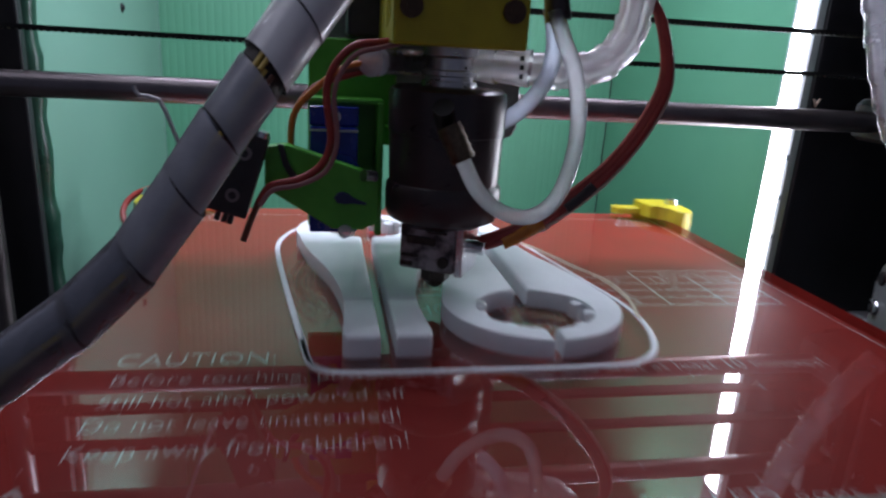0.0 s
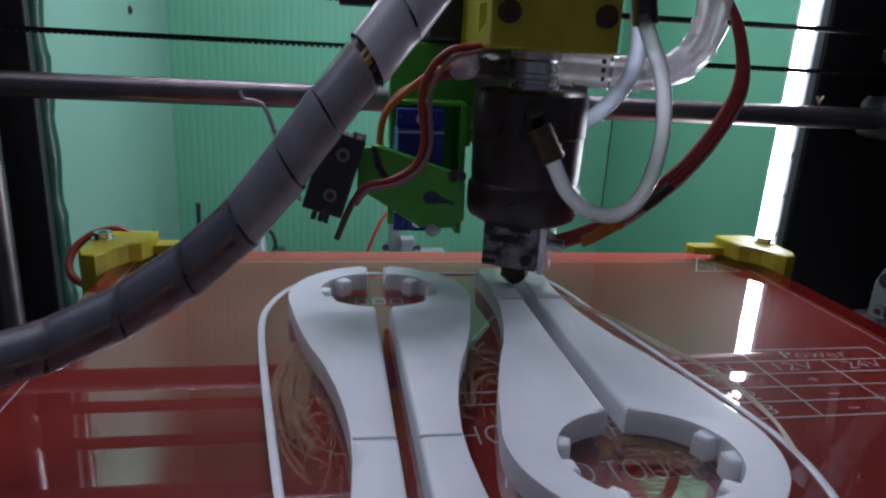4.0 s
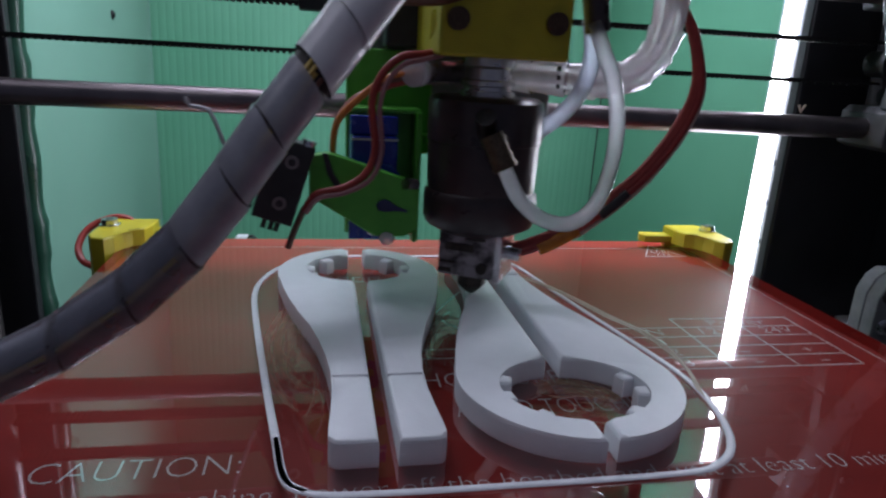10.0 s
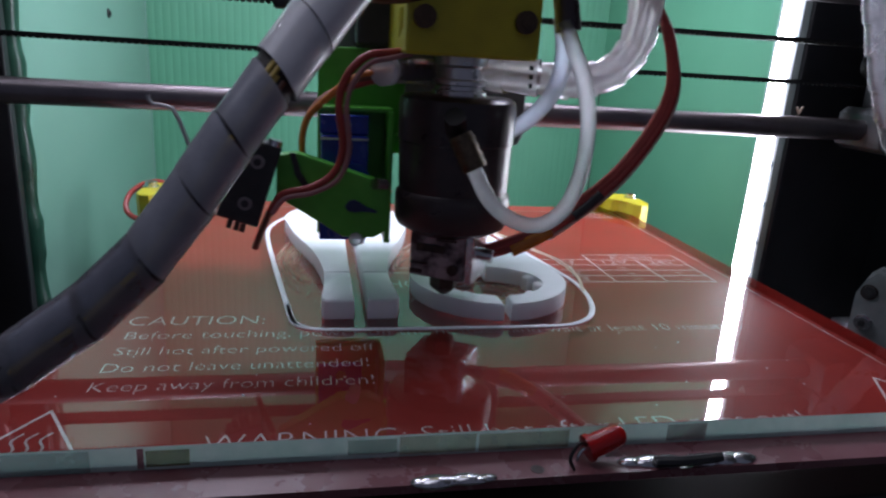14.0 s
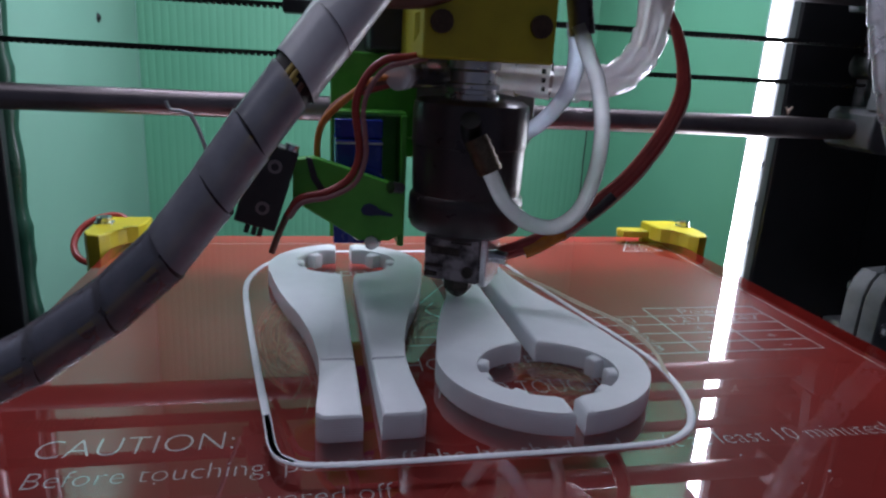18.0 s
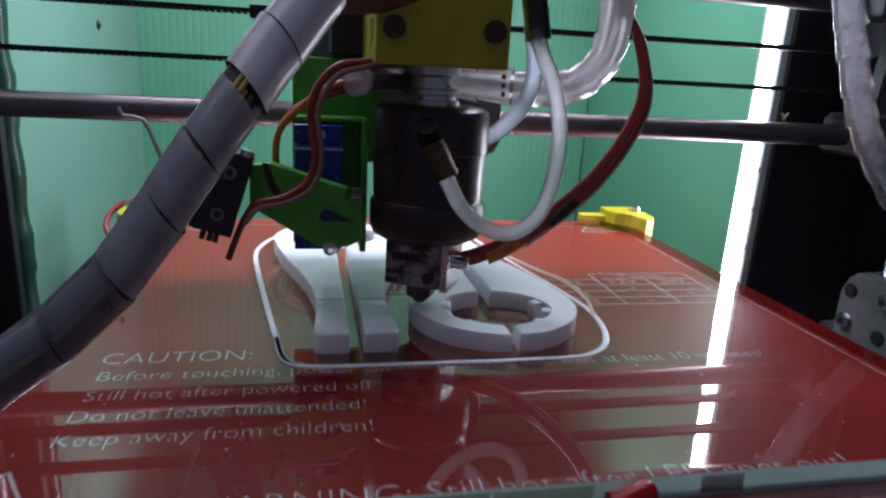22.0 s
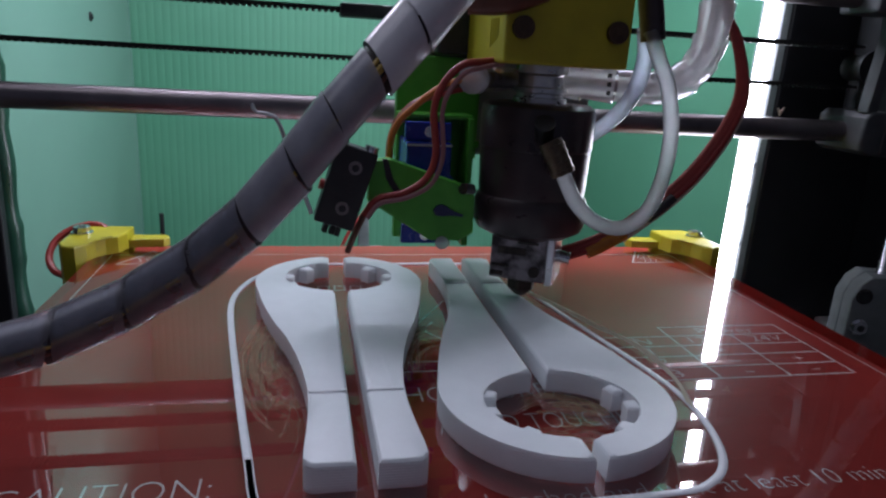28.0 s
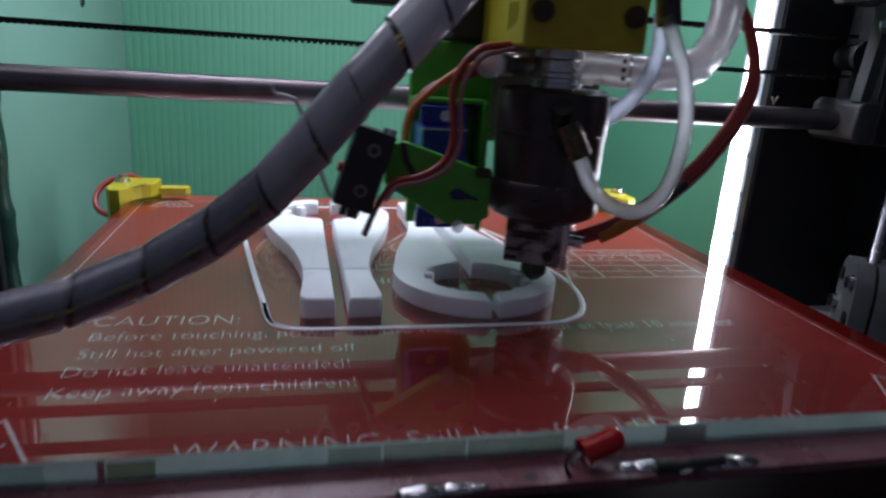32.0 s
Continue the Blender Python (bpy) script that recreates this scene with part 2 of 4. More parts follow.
RUBBER = surface("dark coolant jacket", (0.028, 0.020, 0.021), (0.048, 0.034, 0.035), 0.30, scale=180, bump=0.1, spread=0.08)
STEEL = surface("bright steel", (0.55, 0.55, 0.57), (0.70, 0.70, 0.72), 0.24, metal=1.0, scale=300, bump=0.05)
ROD = surface("ground steel rod", (0.20, 0.175, 0.18), (0.28, 0.25, 0.255), 0.40, metal=1.0, scale=90, bump=0.05)
OILY = surface("oily dark screw steel", (0.022, 0.024, 0.022), (0.045, 0.05, 0.045), 0.5, metal=0.4, scale=300, bump=0.3)
ALLOY = surface("turned aluminium", (0.54, 0.53, 0.54), (0.70, 0.69, 0.70), 0.30, metal=1.0, scale=200, bump=0.08)
BURNT = surface("scorched alloy", (0.030, 0.024, 0.026), (0.36, 0.32, 0.34), 0.45, metal=0.2, scale=190, bump=1.0, grain=420, mottle=0.3)
SOOT_SHADE = surface("recess shade and sooty brass", (0.02, 0.017, 0.014), (0.07, 0.055, 0.045), 0.45, metal=0.6, scale=500, bump=0.3)
BLACK = surface("black plastic", (0.010, 0.010, 0.011), (0.020, 0.020, 0.021), 0.42, scale=300)
BROWN_SCREW = surface("rusty dark screw", (0.05, 0.028, 0.015), (0.09, 0.055, 0.03), 0.45, metal=0.4, scale=500)
BELT = surface("black rubber belt", (0.008, 0.009, 0.009), (0.016, 0.017, 0.016), 0.7, scale=400)
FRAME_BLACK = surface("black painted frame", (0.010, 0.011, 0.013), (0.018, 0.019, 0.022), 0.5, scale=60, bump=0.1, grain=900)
BLUE = surface("blue servo case", (0.006, 0.020, 0.22), (0.010, 0.035, 0.32), 0.25, scale=150)
BLUE_DARK = surface("dark blue plastic", (0.008, 0.016, 0.06), (0.014, 0.028, 0.10), 0.35, scale=150)
RED_WIRE = surface("red silicone wire", (0.25, 0.024, 0.018), (0.34, 0.040, 0.030), 0.45, scale=300)
TAN_WIRE = surface("tan wire sleeve", (0.52, 0.40, 0.30), (0.64, 0.52, 0.42), 0.5, scale=400)
ORANGE_WIRE = surface("orange wire", (0.50, 0.14, 0.02), (0.60, 0.20, 0.04), 0.45, scale=300)
BROWN_WIRE = surface("brown wire", (0.10, 0.035, 0.02), (0.15, 0.05, 0.03), 0.45, scale=300)
SLATE_WIRE = surface("slate grey cable", (0.26, 0.28, 0.33), (0.37, 0.39, 0.45), 0.75, scale=60)
MAROON_WIRE = surface("maroon cable", (0.25, 0.11, 0.115), (0.35, 0.17, 0.175), 0.75, scale=90)
GOLD_WIRE = surface("dull yellow wire", (0.55, 0.38, 0.08), (0.65, 0.47, 0.12), 0.45, scale=300)
CORE = surface("dark cable bundle", (0.06, 0.032, 0.030), (0.13, 0.07, 0.06), 0.5, scale=200, mottle=0.3)
# dark fill that paints the shade inside hose slits and the board's hole
RECESS_SHADE = surface("painted recess shade", (0.008, 0.005, 0.005), (0.035, 0.014, 0.012), 0.6, scale=240)
PINK_CORE = surface("pale pink cable bundle", (0.30, 0.24, 0.27), (0.46, 0.38, 0.42), 0.5, scale=200, mottle=0.4)
KAPTON = surface("amber polyimide tape", (0.42, 0.13, 0.01), (0.55, 0.20, 0.02), 0.2, scale=300)
# wrap denser and paler up the hose, partly painting the brighter light there
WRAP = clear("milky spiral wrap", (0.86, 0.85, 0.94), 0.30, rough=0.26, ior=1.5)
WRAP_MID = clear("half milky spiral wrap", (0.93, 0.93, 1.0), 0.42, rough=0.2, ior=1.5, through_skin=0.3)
WRAP_DENSE_LIT = clear("dense milky wrap with glare painted in", (0.98, 0.97, 1.0), 0.90, rough=0.24, ior=1.6, through_skin=0.22)
# brighter copy of the wrap, with the light from behind put into it
WRAP_BACKLIT = clear("backlit clear spiral wrap", (0.97, 0.975, 1.0), 0.66, rough=0.2, ior=1.5, through_skin=0.9)
TUBE = clear("milky silicone tube", (0.93, 0.97, 1.0), 0.66, rough=0.18, ior=1.4, through_skin=0.9)
TUBE_COOL = clear("bluish silicone tube", (0.80, 0.88, 1.0), 0.68, rough=0.18, ior=1.4, through_skin=0.9)
BRASS = surface("tarnished brass", (0.07, 0.05, 0.033), (0.17, 0.13, 0.085), 0.4, metal=0.7, scale=500, bump=0.3)
SIDE_GREEN = surface("mint green panel", (0.16, 0.325, 0.25), (0.19, 0.365, 0.285), 0.30, scale=14, bump=0.12, grain=500, spread=0.08)
# the fold's shadow is put into this much darker green
EDGE_GREEN_SHADED = surface("green rolled film, shade painted in", (0.010, 0.044, 0.028), (0.018, 0.070, 0.044), 0.3, scale=60, bump=0.15, grain=300)
BACK_GREEN = surface("green corrugated sheet", (0.085, 0.285, 0.170), (0.110, 0.325, 0.200), 0.5, scale=10, bump=0.1, grain=500)
DARK_WALL = surface("dark enclosure panel", (0.020, 0.022, 0.022), (0.035, 0.038, 0.036), 0.6, scale=20)
FLOOR_MAT = surface("grey base board", (0.07, 0.07, 0.068), (0.11, 0.108, 0.10), 0.6, scale=25)
PALE_BOX = surface("pale grey plastic", (0.42, 0.45, 0.47), (0.52, 0.55, 0.56), 0.5, scale=60)
GALVANISED = surface("dull galvanised sheet", (0.17, 0.20, 0.20), (0.25, 0.28, 0.28), 0.45, metal=0.3, scale=120, bump=0.2)
SOLDER = surface("solder", (0.45, 0.45, 0.46), (0.70, 0.70, 0.70), 0.22, metal=1.0, scale=600, bump=0.5, grain=900)
GLUE = clear("dried glue smear", (0.62, 0.50, 0.34), 0.34, rough=0.6, ior=1.03)
HAIR = clear("fine clear filament hair", (0.80, 0.66, 0.46), 0.34, rough=0.5, ior=1.04)
THREAD = surface("fine filament string", (0.55, 0.48, 0.36), (0.68, 0.60, 0.48), 0.4, scale=400)
LAMP_RED, _nt, _p = material("red diode lens")
_p.inputs["Base Color"].default_value = (0.55, 0.008, 0.008, 1)
_p.inputs["Roughness"].default_value = 0.12
_p.inputs["Transmission Weight"].default_value = 0.35
# glow of the added panel above the bed
LIT_FILL = glow("cool fill glow", (0.80, 0.80, 1.0), TOP_POWER)
LIT = glow("lit white diodes", (0.85, 0.86, 1.0), STRIP_POWER)


# ---------------------------------------------------------------- building
def part(name, bm, mat, parent=None, label="", smooth=None):
    """Links a bmesh built in millimetres as one mesh object, under a thing or a part."""
    bmesh.ops.recalc_face_normals(bm, faces=bm.faces[:])
    bmesh.ops.scale(bm, vec=(MM, MM, MM), verts=bm.verts[:])
    me = bpy.data.meshes.new(name)
    bm.to_mesh(me)
    bm.free()
    for m in mat if isinstance(mat, (list, tuple)) else (mat,):
        me.materials.append(m)
    if smooth is not None:
        me.polygons.foreach_set("use_smooth", [True] * len(me.polygons))
        me.set_sharp_from_angle(angle=radians(smooth))
    ob = new(name, me)
    ob.parent = parent
    if label:
        ob["label"] = label
    return ob


def empty(name, label, category, kind="", group=""):
    return tagged(new(name), label, category, group, kind)


def box(bm, x0, x1, y0, y1, z0, z1, bevel=0.0, turn=None):
    m = Matrix.LocRotScale(((x0 + x1) / 2, (y0 + y1) / 2, (z0 + z1) / 2), None, (x1 - x0, y1 - y0, z1 - z0))
    got = bmesh.ops.create_cube(bm, size=1.0, matrix=(turn or Matrix()) @ m)
    if bevel:
        es = list({e for v in got["verts"] for e in v.link_edges})
        bmesh.ops.bevel(bm, geom=es, offset=bevel, segments=2, affect="EDGES", profile=0.5)
    return got["verts"]


def boxed(*a, **k):
    bm = bmesh.new()
    box(bm, *a, **k)
    return bm


def rod_along(bm, a, b, r, n=16, r2=None):
    a, b = Vector(a), Vector(b)
    m = Matrix.Translation((a + b) / 2) @ (b - a).to_track_quat("Z", "Y").to_matrix().to_4x4()
    bmesh.ops.create_cone(bm, cap_ends=True, segments=n, radius1=r, radius2=r if r2 is None else r2, depth=(b - a).length, matrix=m)


def rodded(a, b, r, n=16, r2=None):
    bm = bmesh.new()
    rod_along(bm, a, b, r, n, r2)
    return bm


def lathe(profile, axis_at=(0, 0), n=40, bm=None):
    """Turns (radius, z) pairs round an upright axis."""
    bm = bm or bmesh.new()
    rings = []
    for r, z in profile:
        rings.append([bm.verts.new((axis_at[0] + r * math.cos(2 * math.pi * i / n), axis_at[1] + r * math.sin(2 * math.pi * i / n), z)) for i in range(n)])
    for p, q in zip(rings, rings[1:]):
        for i in range(n):
            bm.faces.new((p[i], p[(i + 1) % n], q[(i + 1) % n], q[i]))
    bm.faces.new(rings[0]), bm.faces.new(rings[-1])
    return bm


def smooth_path(points, steps=8):
    """A smooth run through the points."""
    ps = [Vector(p) for p in points]
    ps = [2 * ps[0] - ps[1], *ps, 2 * ps[-1] - ps[-2]]
    out = []
    for a, b, c, d in zip(ps, ps[1:], ps[2:], ps[3:]):
        for k in range(steps):
            t = k / steps
            out.append(0.5 * (2 * b + (c - a) * t + (2 * a - 5 * b + 4 * c - d) * t * t + (3 * b - a - 3 * c + d) * t ** 3))
    return out + [ps[-2]]


def pipe(points, r, n=12, steps=8, caps=True, bm=None, flat=1.0):
    """A round tube along a smooth path; r is a number or one radius a point of the smoothed path."""
    bm = bm or bmesh.new()
    path = smooth_path(points, steps) if steps > 1 else [Vector(p) for p in points]
    side, rings = None, []
    for i, p in enumerate(path):
        d = (path[min(i + 1, len(path) - 1)] - path[max(i - 1, 0)]).normalized()
        if side is None:
            side = d.orthogonal().normalized()
        side = (side - d * side.dot(d)).normalized()
        up = d.cross(side)
        rr = r[min(i, len(r) - 1)] if isinstance(r, (list, tuple)) else r
        rings.append([bm.verts.new(p + side * rr * math.cos(2 * math.pi * k / n) + up * rr * flat * math.sin(2 * math.pi * k / n)) for k in range(n)])
    for p, q in zip(rings, rings[1:]):
        for k in range(n):
            bm.faces.new((p[k], p[(k + 1) % n], q[(k + 1) % n], q[k]))
    if caps:
        bm.faces.new(rings[0]), bm.faces.new(rings[-1])
    return bm


def prism(outline, z0, z1, bevel=0.0, bm=None):
    """An upright block over a plan outline, its top edge eased."""
    bm = bm or bmesh.new()
    low = [bm.verts.new((x, y, z0)) for x, y in outline]
    top = [bm.verts.new((x, y, z1)) for x, y in outline]
    n = len(outline)
    for i in range(n):
        bm.faces.new((low[i], low[(i + 1) % n], top[(i + 1) % n], top[i]))
    bm.faces.new(low)
    cap = bm.faces.new(top)
    if bevel:
        bmesh.ops.bevel(bm, geom=list(cap.edges), offset=bevel, segments=3, affect="EDGES", profile=0.5)
    return bm


def plate(outline, y0, y1, bevel=0.0):
    """A block over an outline in x and z, between two depths."""
    bm = prism([(x, z) for x, z in outline], -y1, -y0, bevel)
    bmesh.ops.rotate(bm, verts=bm.verts[:], cent=(0, 0, 0), matrix=Matrix.Rotation(radians(90), 3, "X"))
    return bm


def arc(cx, cy, r, a0, a1, n):
    return [(cx + r * math.cos(radians(a0 + (a1 - a0) * i / n)), cy + r * math.sin(radians(a0 + (a1 - a0) * i / n))) for i in range(n + 1)]


# ---------------------------------------------------------------- enclosure and printer frame
def corrugated():
    bm = bmesh.new()
    x, pitch, cols = -143.0, 4.6, []
    while x < 150:
        for k, d in ((0.0, 0.0), (0.12, 0.12), (0.3, 0.19), (0.5, 0.2), (0.7, 0.19), (0.88, 0.12)):
            cols.append((x + k * pitch, 450 - d))
        x += pitch
    cols.append((x, 449.8)), cols.append((260, 449.8))
    for (xa, ya), (xb, yb) in zip(cols, cols[1:]):
        bm.faces.new([bm.verts.new(v) for v in ((xa, ya, -95), (xb, yb, -95), (xb, yb, 420), (xa, ya, 420))])
    bmesh.ops.remove_doubles(bm, verts=bm.verts[:], dist=0.001)
    box(bm, -143, 260, 450.2, 456, -95, 420)
    return bm


def wall_seam():
    rnd = random.Random(3)
    pts = [(152.0 + 0.4 * rnd.random(), 449.0, z) for z in range(-40, 60, 8)]
    tagged(part("wall_seam", pipe(pts, 0.45, 5, 2), OILY), "thin dark crack running up the green back panel", "wall seam", kind="structure")


def enclosure():
    tagged(part("wall_north", corrugated(), BACK_GREEN, smooth=60), "green corrugated plastic sheet closing the enclosure's back", "wall", kind="structure")
    side = tagged(part("wall_west", boxed(-149, -143.2, 258.5, 450, -95, 420), SIDE_GREEN), "smooth mint green side panel with a screw hole", "wall", kind="structure")
    bm = rodded((-143.6, 372.6, 78.2), (-142.7, 372.6, 78.2), 2.3, 16)
    rod_along(bm, (-143.2, 372.6, 78.2), (-141.9, 372.6, 78.2), 1.2, 10)
    part("screw", bm, BLACK, side)
    rnd = random.Random(8)
    rolls, radii = [], []
    for i in range(129):
        rolls.append((-144.0 + 0.15 * math.sin(i * 0.9), 256.6, -95 + i * 4.0))
        radii.append(4.3 + (0.55 if rnd.random() < 0.22 else 0.0) + 0.25 * math.sin(i * 0.9))
    part("rolled_edge", pipe(rolls, radii, 18, 1), EDGE_GREEN_SHADED, side, "wrinkled green rolled edge, darkened for shade", smooth=80)
    part("edge_strip", boxed(-143.15, -142.6, 448.4, 449.4, -95, 420), SIDE_GREEN, side)
    tagged(part("wall_east", boxed(152.5, 158, 265.2, 449.9, -95, 420), BACK_GREEN), "smooth green side panel in half shade", "wall", kind="structure")
    tagged(part("wall_south_east", boxed(260, 266, -60, 276, -95, 420), DARK_WALL), "dark enclosure side panel", "wall", kind="structure")
    tagged(part("wall_corner_east", boxed(200.5, 260, 272, 276, -95, 420), DARK_WALL), "dark panel beside the printer frame", "wall", kind="structure")
    tagged(part("floor", boxed(-330, 330, -140, 456, -99, -95), FLOOR_MAT), "grey base board under the printer", "floor", kind="structure")
    # unseen top, drawn forward to keep the overhead lamp off the back panel
    tagged(part("ceiling", boxed(-330, 330, 275, 456, 420, 424), DARK_WALL), "unseen dark top, added to shade the back panel", "ceiling", kind="structure")
    tagged(part("wall_south_west", boxed(-330, -324, -60, 276, -95, 420), DARK_WALL), "dark enclosure side panel in shadow", "wall", kind="structure")
    tagged(part("wall_corner", boxed(-324, -149, 276, 280, -95, 420), DARK_WALL), "dark panel beside the printer frame", "wall", kind="structure")


def printer_frame():
    f = empty("printer_frame", "black painted upright printer frame round the bed", "frame")
    for name, x0, x1 in (("upright", 148.3, 200), ("upright", -200, -141)):
        part(name, boxed(x0, x1, 245, 265 if x0 > 0 else 249.5, -36 if x0 > 0 else -95, 241.5, bevel=0.8), FRAME_BLACK, f)
    part("top_bar", boxed(-190, 200, 245, 274, 202, 242, bevel=0.8), FRAME_BLACK, f)
    part("inner_lip", boxed(147.7, 148.25, 245.6, 249.7, -95, 202), FRAME_BLACK, f, "dull inner edge")
    part("foot", boxed(147.5, 200, 246, 265, -95, -36.2, bevel=0.6), FRAME_BLACK, f)


def led_strip():
    s = empty("led_strip", "bright white diode strip on the frame's inner edge", "light strip")
    part("tape", boxed(147.7, 148.25, 249.9, 264.4, -60, 136), PALE_BOX, s)
    bm = bmesh.new()
    bm.faces.new([bm.verts.new(v) for v in ((147.4, 252.5, -58), (147.4, 252.5, 135), (147.4, 261.6, 135), (147.4, 263.9, -58))])
    part("light_band", bm, LIT, s, "lit white diode band")
    rnd = random.Random(4)
    for z in (-22.0, -3.0, 14.0, 31.0, 47.0):
        part("solder_pad", boxed(147.0, 147.6, 249.6 + rnd.random() * 0.2, 250.2, z, z + 1.5 + rnd.random()), GREY_PRINT, s)


def top_fill():
    # unseen panel added to light the bed's rear and walls softly from above
    s = empty("top_fill_panel", "added unseen light panel under the frame's top bar", "light panel")
    part("panel", boxed(-138, 147, 256, 322, 201.0, 201.9), PALE_BOX, s)
    bm = bmesh.new()
    for k in range(6):
        y = 260.0 + k * 10.0
        bm.faces.new([bm.verts.new(v) for v in ((-136, y, 200.6), (145, y, 200.6), (145, y + 8, 200.7), (-136, y + 8, 200.7))])
    part("light_band", bm, LIT_FILL, s, "rows of added glowing bands")


def belts():
    for z, name in ((66.5, "drive_belt"), (81.6, "drive_belt")):
        bm = bmesh.new()
        box(bm, -200, 172, 231.5, 237.5, z - 0.35, z + 0.75)
        x = -172.0
        while x < 168:
            box(bm, x, x + 1.1, 231.5, 237.5, z - 1.0, z - 0.3)
            x += 2.0
        tagged(part(name, bm, BELT), "black toothed rubber belt along the gantry", "belt", group="gantry belts")


def gantry():
    for z in (50.1, 98.4):
        ob = part("slide_rod", rodded((-215, 224.5, z), (165, 224.5, z), 4.0, 28), ROD, smooth=40)
        tagged(ob, "smooth steel slide rod across the printer", "rod", group="gantry rods")
    e = empty("gantry_end", "grey printed gantry end block with bolts", "bracket")
    part("body", boxed(176, 199, 208, 242, 42, 112, bevel=1.5), DARK_PRINT, e)
    part("rod_clamp", plate([(161.5, 47), (162.5, 44), (166, 42.2), (177, 41.6), (177, 58.4), (164.6, 58.2), (162.2, 56)], 213, 236, 1.2), MID_PRINT, e, "grey rounded rod clamp", smooth=35)
    part("clamp_rib", boxed(170.5, 177, 212, 214.5, 42.5, 112, bevel=0.8), DARK_PRINT, e)
    part("flange", plate([(162.8, 58), (167.2, 58), (169.4, 80), (170.8, 100), (166.4, 100), (165.0, 80)], 214, 219, 0.5), MID_PRINT, e, "grey front flange")
    part("idler_post", rodded((171.5, 226, 74), (171.5, 236, 74), 5.0, 18), OILY, e, smooth=40)
    part("idler_rim", rodded((171.5, 224.6, 74), (171.5, 225.8, 74), 6.4, 22), DARK_PRINT, e, smooth=40)
    bolt = part("bolt", rodded((166.4, 210.0, 85.5), (166.4, 214.2, 85.5), 2.3, 6), STEEL, e, "bright hexagon bolt")
    part("washer", rodded((166.4, 213.2, 85.5), (166.4, 214.1, 85.5), 3.2, 20), STEEL, bolt, smooth=40)
    part("bolt", rodded((178.5, 206.4, 96), (178.5, 208.2, 96), 2.6, 16), STEEL, e, smooth=40)
    part("upper_clamp", boxed(157, 174, 213, 232, 92.6, 106, bevel=1.2), MID_PRINT, e, "grey upper rod clamp")
    part("edge_rail", boxed(172.6, 174.4, 206.5, 208.2, 58, 106, bevel=0.5), MID_PRINT, e)
    tie = plate([(129.7, 57.6), (131.2, 54.8), (133.0, 58.0), (132.3, 58.0), (131.2, 56.2), (130.4, 57.8)], 220.0, 220.5)
    tagged(part("rod_tie", tie, TAN_WIRE), "tan trimmed tie end on the slide rod", "cable tie")
    # this steel rod takes the frame's black, painting its shade and hiding strip glints
    tagged(part("lift_rod", rodded((205, 226, -95), (205, 226, 300), 4.0, 20), FRAME_BLACK, smooth=40), "smooth upright steel rod painted black for shade", "rod", group="lift rods")
    tagged(part("lift_rod", rodded((-152, 233, -95), (-152, 233, 300), 4.0, 20), ROD, smooth=40), "smooth upright steel rod painted black for shade in shadow", "rod", group="lift rods")


SCREW_AXIS = (0.1848, 0.212)


def lead_screw():
    """The turning lift screw, about its own upright axis, clamped at its foot in a two-part coupler."""
    g = empty("lead_screw", "threaded steel lift screw in a grey two-part printed coupler", "lead screw")
    rings = [(2.2 + (0.3 if k % 2 else 0.0), -84 + k * 0.5) for k in range(300)]
    part("rod", lathe(rings, n=14), STEEL, g, "bright threaded rod", smooth=50)
    edge = [(-12.6, -30), (-12.6, -7.5), (-10.2, -1.2), (-6.6, 2.2), (6.6, 2.2), (10.2, -1.2), (12.6, -7.5), (12.6, -30), (9.5, -34), (-9.5, -34)]
    for name, y0, y1 in (("coupler_half", -7.4, -0.5), ("coupler_half", 0.5, 7.4)):
        half = part(name, plate(edge, y0, y1, 0.7), GREY_PRINT, g, "grey printed coupler half", smooth=35)
        out = -1 if y0 < -1 else 1
        f = 7.4 * out
        for x, z in ((-8.2, -6.0), (7.6, -20.5)):
            # dark disc paints the shade round the sunk screw
            part("recess", rodded((x * -out, f - 0.4 * out, z), (x * -out, f + 0.06 * out, z), 3.1, 20), SOOT_SHADE, half)
            part("screw", rodded((x * -out, f, z), (x * -out, f + 0.7 * out, z), 2.5, 18), BLACK, half, "black cap screw", smooth=40)
            part("socket", rodded((x * -out, f + 0.7 * out, z), (x * -out, f + 0.76 * out, z), 1.3, 6), DARK_PRINT, half)
        for x, z in ((-8.0, -18.5), (7.6, -5.5)):
            part("washer", rodded((x * -out, f, z), (x * -out, f + 0.5 * out, z), 3.2, 20), STEEL, half, smooth=40)
            part("nut", rodded((x * -out, f + 0.5 * out, z), (x * -out, f + 2.4 * out, z), 2.7, 6), STEEL, half, "bright hexagon nut")
            part("bore", rodded((x * -out, f + 2.3 * out, z), (x * -out, f + 2.46 * out, z), 1.4, 14), BLACK, half)
    part("motor_shaft", rodded((0, 0, -89), (0, 0, -33.8), 2.5, 16), STEEL, g, smooth=40)
    return g


